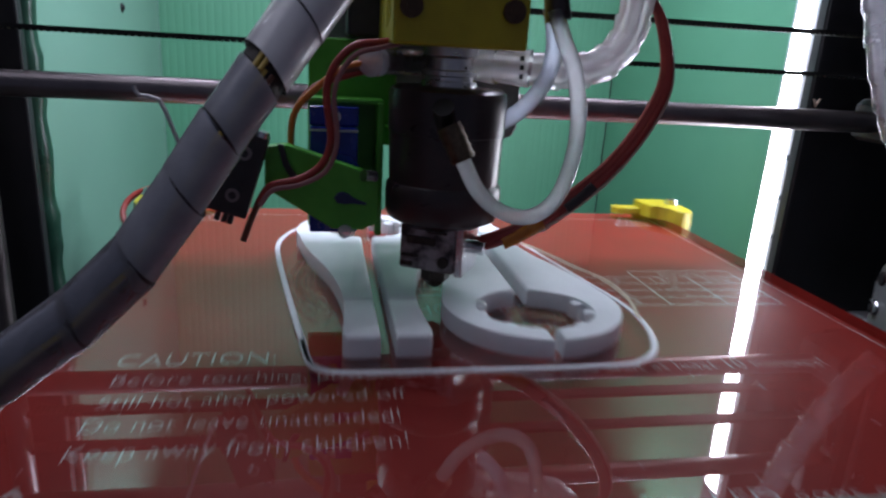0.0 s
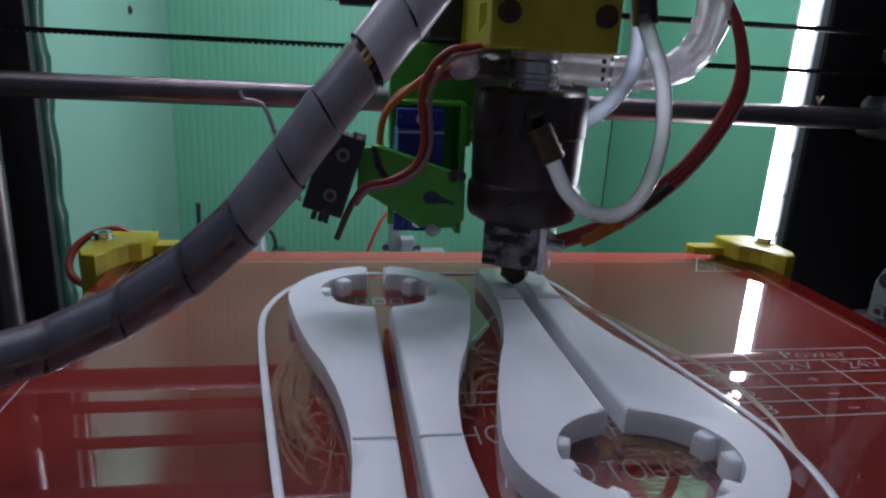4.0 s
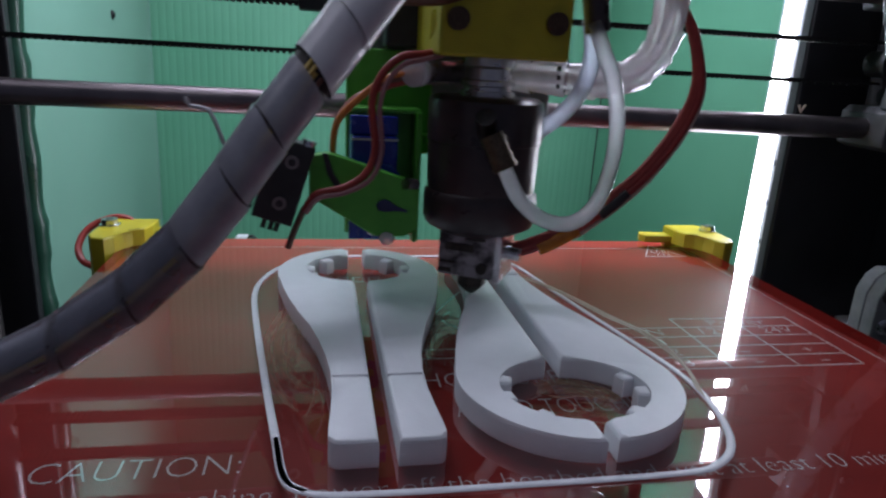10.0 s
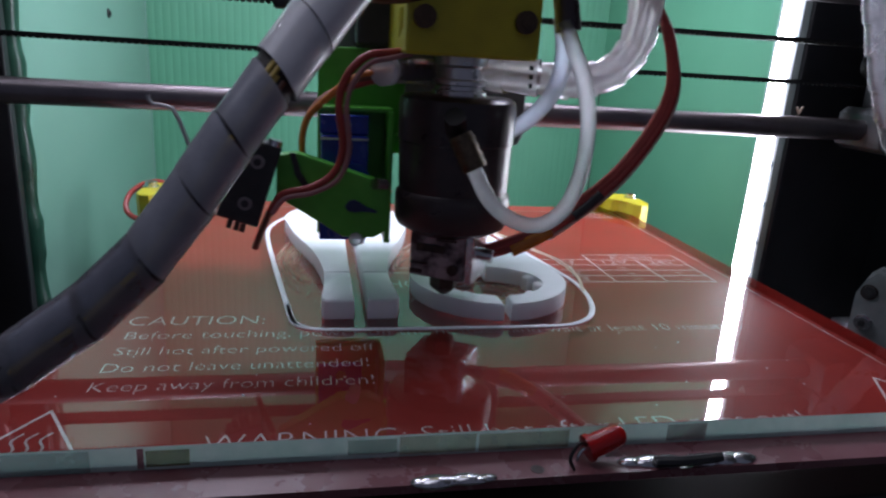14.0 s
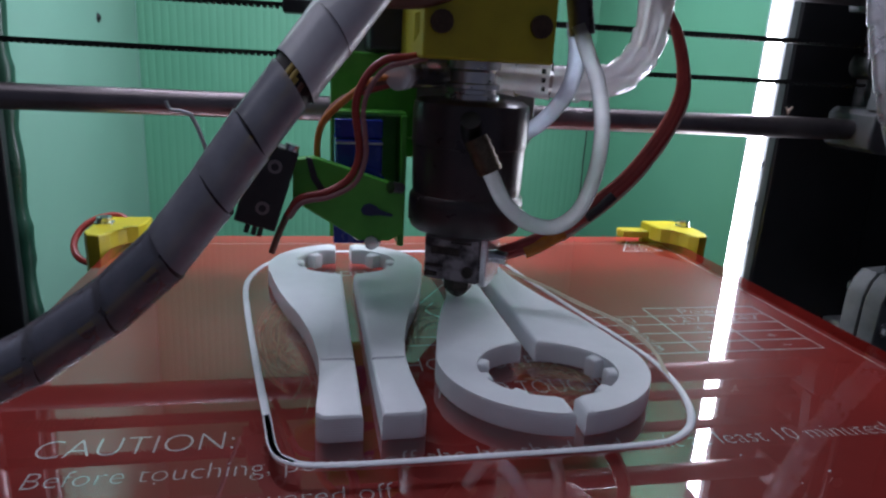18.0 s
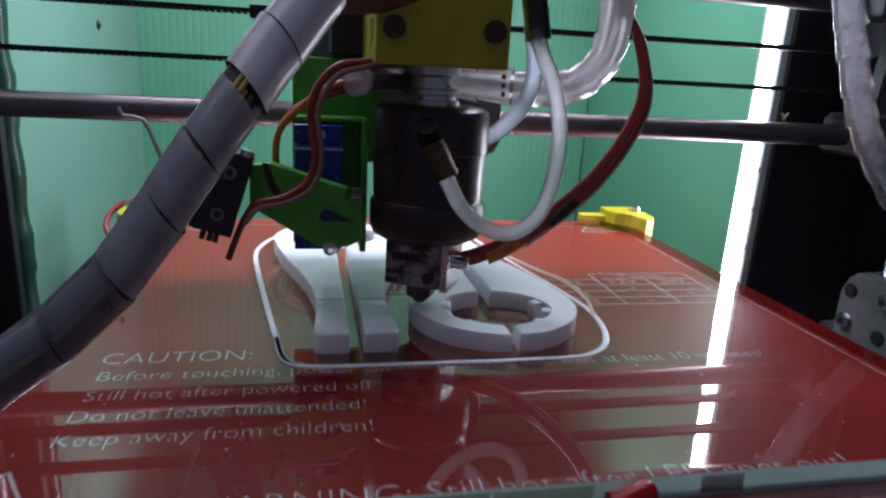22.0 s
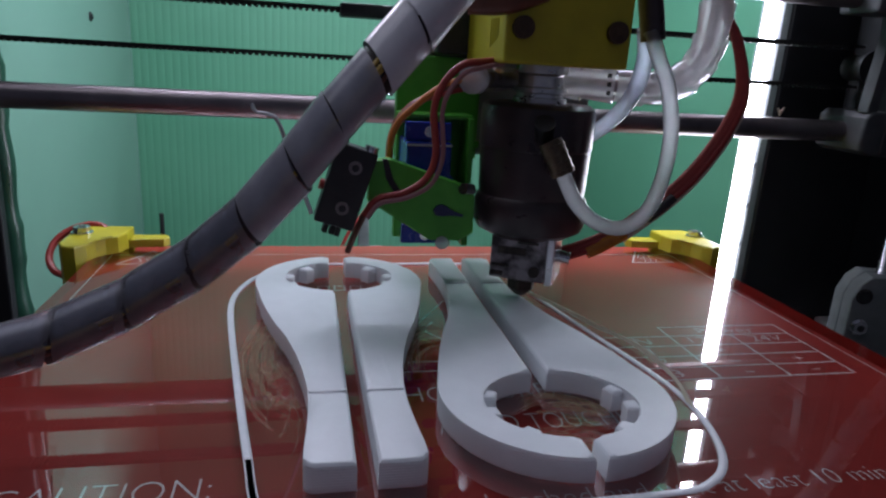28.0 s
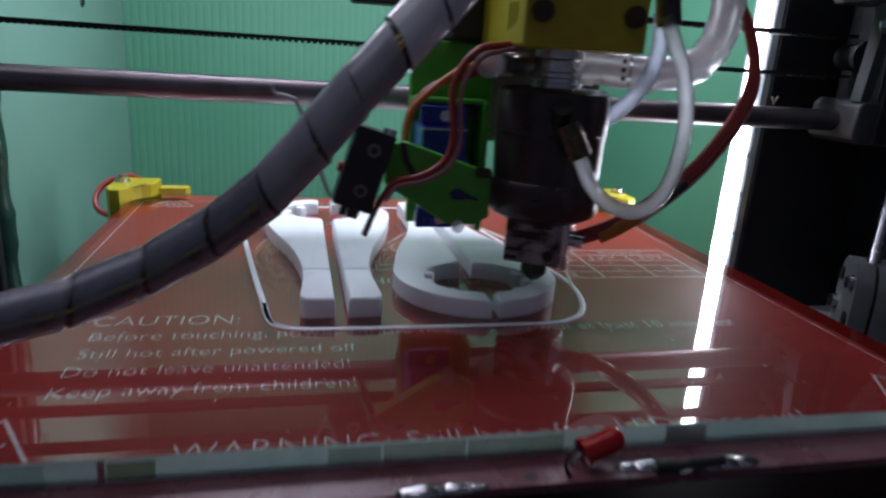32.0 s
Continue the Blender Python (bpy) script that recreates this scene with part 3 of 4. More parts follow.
def behind_bed():
    b = empty("rear_bracket", "bright bent metal bracket with a flat foot behind the bed", "bracket")
    part("foot", boxed(-9.5, 18.5, 322, 350, -41.5, -38.5, bevel=0.6), GALVANISED, b)
    part("post", plate([(-13, -39), (-12.4, -16), (-11.6, -13), (-9.6, -12), (-7.4, -13.5), (-7.0, -24), (-6.6, -39)], 338, 341, 0.4), GALVANISED, b)
    part("block", boxed(-7.2, 0.6, 333, 341, -38.4, -29, bevel=0.8), GALVANISED, b)
    part("bolt", rodded((1.6, 333, -34.5), (1.6, 338.5, -34.5), 2.4, 6), STEEL, b)
    part("bolt", rodded((-14.8, 334, -34), (-14.8, 338.5, -34), 2.0, 6), STEEL, b)
    part("base", boxed(-9, 18, 324, 352, -95, -41.7, bevel=1), BLACK, b)
    c = empty("rear_connector", "small white plug with a black lead behind the bed", "connector")
    part("shell", plate([(-88, -40), (-86, -29), (-82, -24.5), (-77, -24.5), (-75.5, -40)], 325, 337, 0.8), PALE_BOX, c)
    part("lead", pipe([(-78, 331, -28), (-75, 331, -24), (-71.5, 331, -28), (-70.5, 331, -38)], 1.0, 8), BLACK, c)
    part("clip", boxed(-73, -66, 326, 336, -41, -34, bevel=0.6), BLACK, c)
    part("base", boxed(-95, -66, 324, 345, -95, -42, bevel=1), BLACK, c)
    tagged(part("thin_post", rodded((-107.5, 332, -95), (-107.5, 332, -11), 1.1, 8), BLACK), "thin dark upright wire by the wall", "wire")
    tagged(part("rear_lead", pipe([(-29, 334, -52), (-25, 334, -38), (-18, 335, -21), (-11, 338, -12), (-3, 345, -2)], 0.9, 8), RED_WIRE), "thin red lead rising behind the bed", "wire")
    tagged(part("side_box", boxed(190, 232, 225, 262, -95, -35.6, bevel=1.5), PALE_BOX), "pale grey box beside the printer frame", "box")
    y = empty("bed_rail", "dark bed slide with two steel rods", "rail")
    part("rod", rodded((-80, -30, -76), (-80, 440, -76), 4.0, 18), ROD, y, smooth=40)
    part("rod", rodded((80, -30, -76), (80, 440, -76), 4.0, 18), ROD, y, smooth=40)
    part("cross_bar", boxed(-110, 110, -40, -32, -95, -36), BLACK, y)
    part("cross_bar", boxed(-110, 110, 438, 444, -95, -72), BLACK, y)
    d = empty("circuit_board", "small dark circuit board with a pale block on the base", "circuit board")
    part("board", boxed(30, 120, 30, 110, -72, -70.5), BLACK, d)
    part("block", boxed(62, 88, 62, 92, -70.4, -58, bevel=0.6), PALE_BOX, d)
    for i in range(9):
        part("pin", boxed(48 + i * 1.2, 48.7 + i * 1.2, 62 + i * 3.0, 63 + i * 3.0, -70.4, -64), STEEL, d)
    part("standoff", boxed(34, 116, 40, 100, -95, -72.2), BLACK, d)


# ---------------------------------------------------------------- the bed
FRONT, REAR = 53.0, 263.0


def stroke(bm, pts, w, z, close=False):
    """A flat printed line of width w through plan points."""
    ps = [Vector(p) for p in pts]
    if close:
        ps.append(ps[0])
    for a, b in zip(ps, ps[1:]):
        d = (b - a).normalized() * w / 2
        s = Vector((-d.y, d.x))
        bm.faces.new([bm.verts.new((v.x, v.y, z)) for v in (a - d - s, b + d - s, b + d + s, a - d + s)])


def printed(name, text, x0, x1, base, cap, parent, z=-2.93, lean=0.0):
    """A line of white print from x0 to x1, with its capitals of that height."""
    cu = bpy.data.curves.new(name, "FONT")
    cu.body, cu.size, cu.resolution_u, cu.offset = text, 1.0, 3, -0.02
    tmp = bpy.data.objects.new(name, cu)
    me = bpy.data.meshes.new_from_object(tmp)
    bpy.data.objects.remove(tmp)
    me.name = name
    n = len(me.vertices)
    co = np.empty(n * 3)
    me.vertices.foreach_get("co", co)
    co = co.reshape(-1, 3)
    lo, hi = co[:, 0].min(), co[:, 0].max()
    co[:, 0] = (x0 + (co[:, 0] - lo) / (hi - lo) * (x1 - x0) + co[:, 1] * lean) * MM
    co[:, 1] = (base + co[:, 1] / 0.69 * cap) * MM
    co[:, 2] = z * MM
    me.vertices.foreach_set("co", co.ravel())
    me.materials.clear()
    me.materials.append(SILK)
    ob = new(name, me)
    ob.parent = parent
    ob["label"] = "white printed words on red board"
    return ob


def heated_bed():
    bed = empty("heated_bed", "red heated bed with white warnings under a glass plate", "heated bed")
    part("board", boxed(-107, 107, 62.2, REAR + 9.0, -4.6, -3.0), RED_PCB, bed, "glossy red circuit board")
    # same board; the strip's glancing reflection is in its duller red
    part("board_front", boxed(-107, 107, FRONT, 62.15, -6.2, -4.5), PCB_EDGE, bed, "board strip red, reflection painted in with solder joints")
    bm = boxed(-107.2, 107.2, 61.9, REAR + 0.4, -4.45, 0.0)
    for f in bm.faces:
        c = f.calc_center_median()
        # side faces take the board's red, painting its reflection inside the glass
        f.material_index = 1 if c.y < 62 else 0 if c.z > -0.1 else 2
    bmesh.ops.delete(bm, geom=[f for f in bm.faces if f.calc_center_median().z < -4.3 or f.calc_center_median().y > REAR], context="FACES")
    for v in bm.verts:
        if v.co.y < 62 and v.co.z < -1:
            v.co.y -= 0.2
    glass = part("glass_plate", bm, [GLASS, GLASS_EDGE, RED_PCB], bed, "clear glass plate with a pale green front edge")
    # the narrow bright solder patch paints a glint; the rest are tape and stains
    for x0, x1, z0, z1, m in ((-70.6, -63.4, -3.9, -0.7, OLIVE_STAIN), (-72.0, -70.9, -4.2, -0.2, SOLDER), (-36, -27, -3.6, -0.6, GREEN_STAIN), (-26.5, -12, -4.1, -0.3, CREAM_STAIN), (-11.4, 6.6, -4.2, -0.5, CREAM_STAIN), (27.4, 36.0, -4.0, -0.4, GREEN_STAIN), (-106, -79.6, -5.6, -0.3, PALE_TAPE)):
        part("edge_stain_glint", boxed(x0, x1, 61.62, 61.68, z0, z1), m, glass, "tape, stains and a painted glint on the glass edge")
    printed("caution_text", "CAUTION:", -89, -55.2, 122.6, 5.9, bed)
    printed("caution_text", "Before touching, power off the heatbed and wait at least 10 minutes!", -87.6, 79.8, 114.0, 4.6, bed)
    printed("caution_text", "Still hot after powered off", -87.6, -27.4, 105.0, 4.3, bed)
    printed("caution_text", "Do not leave unattended!", -88, -29.6, 96.4, 4.4, bed)
    printed("caution_text", "Keep away from children!", -88, -29, 87.6, 4.4, bed)
    printed("warning_text", "WARNING: Still hot after LED goes out!", -62, 62.5, 64.0, 5.4, bed)
    printed("surface_text", "HOT SURFACE", -19, 27, 150.6, 6.6, bed)
    printed("surface_text", "AVOID TOUCHING", -14, 34, 137.6, 6.4, bed)
    z = -2.93
    bm = bmesh.new()
    rows = [187.0, 180.7, 174.4, 168.1, 161.8, 155.4]
    stroke(bm, [(59.4, rows[0]), (97.2, rows[0])], 0.45, z)
    for y in rows[1:]:
        stroke(bm, [(38.5, y), (97.2, y)], 0.45, z)
    for x, top in ((38.5, rows[1]), (59.4, rows[0]), (78.6, rows[1]), (97.2, rows[0])):
        stroke(bm, [(x, rows[-1]), (x, top)], 0.45, z)
    part("power_table", bm, SILK, bed, "white printed table lines")
    for text, x0, x1, y in (("Power", 70, 88, 182.0), ("IN", 46, 52, 175.9), ("12V", 64, 74, 175.9), ("24V", 83, 93, 175.9), ("1", 48, 49.4, 169.5), ("2", 47.4, 50.6, 163.1), ("3", 47.4, 50.6, 156.8),
                            ("+", 67.4, 70.6, 169.0), ("-", 67.6, 70.4, 163.0), ("-", 67.6, 70.4, 156.8), ("+", 86.4, 89.6, 162.8), ("-", 86.6, 89.4, 156.8)):
        printed("table_text", text, x0, x1, y, 3.9, bed)
    bm = bmesh.new()
    stroke(bm, [(-24, 170), (1.2, 211.5), (26.4, 170)], 0.6, z, close=True)
    stroke(bm, [(-26, 164.9), (28.4, 164.9)], 0.5, z)
    for x in (-6.0, 1.2, 8.4):
        stroke(bm, [(x + 2.2 * math.sin(k * 0.55), 176 + k * 1.55) for k in range(13)], 0.7, z)
    part("heat_sign", bm, SILK, bed, "large printed hot-surface triangle")
    for cx, cy, s in ((-92, 64.0, 1), (95, 66.0, 1), (92, 250.0, 0.9), (-92, 250.0, 0.9)):
        bm = bmesh.new()
        stroke(bm, [(cx - 9.5 * s, cy), (cx, cy + 16.5 * s), (cx + 9.5 * s, cy)], 0.6, z, close=True)
        for k in (-2.4, 0, 2.4):
            stroke(bm, [(cx + k + 0.7 * math.sin(j * 1.0), cy + 1.8 + j * 0.95) for j in range(8)], 0.45, z)
        part("heat_sign", bm, SILK, bed, "small printed hot-surface triangle")
    bm = bmesh.new()
    stroke(bm, [(-104.4, 66), (-104.4, 260.6), (104.4, 260.6), (104.4, 66)], 0.35, z)
    for x in (-36, -31, -26):
        stroke(bm, [(x, 222), (x + 3.2, 222), (x + 3.2, 226), (x, 226)], 0.5, z, close=True)
    part("border_line", bm, SILK, bed, "thin printed border")
    part("carrier", boxed(-100, 100, 58, 252, -22, -18, bevel=0.8), BLACK, bed)
    for x in (-95, 95):
        for y in (66, 246):
            part("spacer", rodded((x, y, -18.2), (x, y, -4.6), 3.2, 14), STEEL, bed, smooth=40)
    for x0, x1, y in ((-23, -11, 53.4), (17, 40, 55.4)):
        bm = bmesh.new()
        rnd = random.Random(int(x1))
        x = x0
        while x < x1:
            r = 1.2 + rnd.random() * 1.3
            bmesh.ops.create_icosphere(bm, subdivisions=2, radius=r, matrix=Matrix.LocRotScale((x, y + rnd.random() - 0.5, -4.4), None, (1.5, 0.8, 0.45)))
            x += 1.9
        part("solder_joint", bm, SOLDER, bed, "bright lumpy solder", smooth=60)
    part("black_wire", pipe([(21, 54.0, -3.3), (27, 53.4, -3.1), (35, 54.4, -3.4)], 1.0, 8), BLACK, bed)
    # flat dark disc paints the shade in the hole
    part("hole", rodded((-1.6, 55.4, -4.5), (-1.6, 55.4, -4.44), 1.3, 16), RECESS_SHADE, bed)
    bm = bmesh.new()
    a, b = Vector((9.0, 57.0, -1.4)), Vector((14.0, 57.6, 0.2))
    rod_along(bm, a, b, 2.3, 18)
    bmesh.ops.create_uvsphere(bm, u_segments=18, v_segments=10, radius=2.25, matrix=Matrix.Translation(b))
    lamp = part("indicator", bm, LAMP_RED, bed, "red diode lens", smooth=40)
    part("rim", rodded(a - (b - a).normalized() * 0.9, a, 2.7, 18), LAMP_RED, lamp, smooth=40)
    part("leg", pipe([a, (6.2, 55.8, 0.2), (4.4, 55.0, -2.2), (5.2, 54.6, -4.5)], 0.35, 6), BLACK, lamp)
    part("leg", pipe([a + Vector((0, 0.8, 0)), (7.4, 57.6, -3.0), (6.8, 57.4, -4.5)], 0.35, 6), STEEL, lamp)
    return [bed]


def wrench_half(slim, tip):
    """One half of a split ring wrench, its gap along x = 0, its handle's end at y = 0, its ring at y = 91; slim narrows the handle, tip is half the gap in the ring."""
    gap = 1.7
    outer = [(8.7, 0.0), (9.7, 0.35), (10.35, 1.1), (10.5, 2.2), (10.4, 5), (9.9, 11), (9.5, 18), (9.6, 26), (10.5, 34), (11.9, 42), (14.1, 51), (17.1, 60), (19.5, 69), (21.2, 77), (22.0, 82)]
    outer = [(x * (slim + (1 - slim) * min(1.0, y / 80)), y) for x, y in outer]
    ring = [(max(x, tip), y) for x, y in arc(0, 91.0, 23.4, -16, 84.4 if tip > 2 else 88.0, 22)]
    inner = [(max(x * 15.4 / 13.0, tip), y) for x, y in arc(0, 95.0, 13.0, 80 if tip > 2 else 86, -83, 26)]
    return [(gap, 0.0), *outer, *ring[1:], *inner, (gap, 81.9)]


def teeth():
    out = []
    for a in (50, 8, -24):
        c, s = math.cos(radians(a)), math.sin(radians(a))
        edge = Vector((15.4 * c, 12.8 * s))
        p = edge.normalized()
        q = Vector((-p.y, p.x))
        o = Vector((0, 94.8)) + edge
        out.append([o + p * u + q * v for u, v in ((-2.4, -1.5), (0.8, -2.1), (0.8, 2.1), (-2.4, 1.5))])
    return out


def wrenches():
    made = []
    for slim, tip, stand in ((0.97, 2.3, pose(-0.0302, 0.1178, 0)), (0.91, 1.0, pose(0.0090, 0.2296, 0, 0, 0, 180))):
        shape = wrench_half(slim, tip)
        for side in (1, -1):
            half = part("wrench_half", prism([(x * side, y) for x, y in shape], 0.02, 5.0, 1.1), PRINT_WHITE, None, smooth=35)
            tagged(half, "white printed half of a split ring wrench on the glass", "wrench", group="printed wrench halves")
            for t in teeth():
                part("tooth", prism([(v.x * side, v.y) for v in t], 0.03, 4.5, 0.9), PRINT_WHITE, half, smooth=60)
            pad = [(1.75, 0.06), (8.66, 0.06), (9.6, 0.42), (10.25, 1.15), (10.4, 2.2), (10.3, 5), (9.8, 11), (9.4, 18), (9.45, 23.2), (1.75, 23.2)]
            pad = [(x * slim if x > 2 else x, y) for x, y in pad]
            part("raised_pad", prism([(x * side, y) for x, y in pad], 3.6, 5.3, 0.8), PRINT_WHITE, half, smooth=50)
            ridge = [(1.9, 23.9), (9.4 * slim, 23.9), (9.45 * slim, 25.0), (1.9, 25.0)]
            part("ridge", prism([(x * side, y) for x, y in ridge], 4.4, 5.34, 0.3), PRINT_WHITE, half, smooth=50)
            made.append((half, stand))
    return made


def skirt():
    outline = [(-44, 112.0), (-47.5, 116), (-49.5, 128), (-53.2, 152), (-58.0, 186), (-59.6, 203), (-58.6, 214), (-54.5, 226), (-46.5, 235.2), (-36, 238.8), (-10, 239.0), (10, 239), (19.5, 236.6), (24.6, 226), (28.5, 205),
               (33.5, 180), (38.5, 156), (40.2, 142), (38.6, 129), (34.5, 118.5), (28.5, 112.8), (20, 110.8), (-10, 110.4), (-36, 110.6)]
    ring = outline + outline[:3]
    bm = pipe([(x, y, 0.30) for x, y in ring], 0.8, 8, 4, flat=1.0)
    for v in bm.verts:
        v.co.z = max(0.02, min(0.5, v.co.z))
    ob = part("skirt", bm, SKIRT_WHITE, smooth=60)
    tagged(ob, "white filament outline laid on the glass round the prints", "print skirt")
    return ob


def strings():
    rnd = random.Random(11)
    s = empty("filament_strings", "thin tan filament strings lying beside the prints", "filament string", kind="stuff")
    for k in range(4):
        o = k * 0.7
        pts = [(19 + o, 216, 0.9 + rnd.random()), (28 + o, 198 + rnd.random() * 3, 1.6), (35 + o, 180, 1.4), (40.5 + o, 165 + rnd.random() * 3, 1.3), (42.0 + o * 0.4, 150, 1.0), (39.5, 139 - k, 0.5)]
        part("string", pipe(pts, 0.15, 5, 5), THREAD, s)
    g = bmesh.new()
    for k in range(60):
        side = k % 3
        if side == 0:
            c, r0, a0, a1 = (-40, 170), (7 + rnd.random() * 8, 20 + rnd.random() * 16), 120, 262
        elif side == 1:
            c, r0, a0, a1 = (-8, 158), (6 + rnd.random() * 9, 14 + rnd.random() * 18), 60, 300
        else:
            c, r0, a0, a1 = (10, 136), (4 + rnd.random() * 8, 3 + rnd.random() * 8), 0, 180
        b0 = a0 + rnd.random() * 40
        pts = [(c[0] + r0[0] * math.cos(radians(a)), c[1] + r0[1] * math.sin(radians(a))) for a in np.linspace(b0, b0 + 50 + rnd.random() * 70, 9)]
        stroke(g, pts, 0.2 + rnd.random() * 0.9, 0.012 + 0.0006 * k)
    # fine hairs pulled off the prints, in loose combed tangles
    for cx, cy, rx, ry, count in ((-46.0, 168, 4.2, 15, 20), (-45, 146, 3.2, 12, 12), (-10, 158, 3.0, 14, 10), (9, 127, 9, 4, 16), (14, 136, 7, 4, 8)):
        tangle = bmesh.new()
        for k in range(count):
            a0, turn_by, squash = rnd.uniform(0, 6.3), rnd.uniform(0.7, 2.6), rnd.uniform(0.45, 1.0)
            ox, oy = rnd.gauss(0, rx * 0.4), rnd.gauss(0, ry * 0.4)
            pts = [(cx + ox + rx * squash * math.cos(a0 + turn_by * j / 7) + rnd.uniform(-0.3, 0.3), cy + oy + ry * squash * math.sin(a0 + turn_by * j / 7), 0.15 + 0.5 * abs(math.sin(k + j * 0.8))) for j in range(8)]
            pipe(pts, rnd.uniform(0.05, 0.10), 4, 3, bm=tangle)
        part("hair_tangle", tangle, HAIR, s, "tangle of tan filament hairs")
    crumbs = bmesh.new()
    for k in range(24):
        x, y, r = rnd.uniform(-95, 95), rnd.uniform(66, 112), rnd.uniform(0.08, 0.26)
        bmesh.ops.create_icosphere(crumbs, subdivisions=1, radius=r, matrix=Matrix.LocRotScale((x, y, 0.3 * r), None, (1.4, 1, 0.6)))
    part("crumb", crumbs, SKIRT_WHITE, s, "scattered plastic crumbs")
    part("glue_smear", g, GLUE, s, "dried glue strokes")
    return s


def corner_clip(side):
    c = empty("bed_clip", "yellow printed corner clip with a steel screw" + (" and a red lead" if side < 0 else ""), "clip", group="bed clips")

    def mx(pts):
        return [(x * side, y) for x, y in pts]
    low = -9.5 if side < 0 else -3.2
    part("body", prism(mx([(98.4, 266.5), (112, 266.5), (115.6, 262), (115.6, 245), (113.4, 240.5), (109.4, 239.4), (107.2, 243), (105.6, 247.6), (103.4, 250.4), (100.2, 252.6), (98.6, 258)]), 0.1, 5.8, 0.7), YELLOW, c)
    part("jaw", prism(mx([(98.4, 263.6), (98.4, 266.4), (112, 266.4), (115.5, 262), (115.5, 245), (113.4, 240.6), (109.4, 239.5), (107.4, 243), (107.4, 263.6)]), low, 0.2), YELLOW, c)
    part("finger", prism(mx([(87.2, 265.8), (86.0, 262.6), (87.6, 260.2), (98.5, 259), (98.5, 265.8)]), 0.1, 3.0, 0.6), YELLOW, c)
    # dark sliver paints the shade in the clip's slot
    part("slot", prism(mx([(101.6, 251.9), (104.4, 249.6), (104.8, 250.2), (102.0, 252.5)]), 3.0, 5.86), SOOT_SHADE, c)
    x, y = 112.0 * side, 256.5
    washer = part("washer", rodded((x, y, 5.7), (x, y, 6.3), 3.4, 22), STEEL, c, smooth=40)
    part("screw", rodded((x, y, 6.3), (x, y, 8.1), 2.6, 22), STEEL, washer, smooth=40)
    part("socket", rodded((x, y, 8.1), (x, y, 8.16), 1.3, 6), BLACK, washer)
    if side < 0:
        part("lead", pipe([(-106.5, 265.0, 4.6), (-109, 266.4, 5.8), (-113, 266.8, 6.0), (-118.5, 265.6, 4.4), (-122.4, 262.6, 1.2), (-123.4, 258.4, -3), (-121.0, 254.6, -6.4), (-116.0, 251, -7.6)], 1.2, 8), RED_WIRE, c, "curved red wire")
    return c


# ---------------------------------------------------------------- the print head
AX, AY = -4.7, 171.0


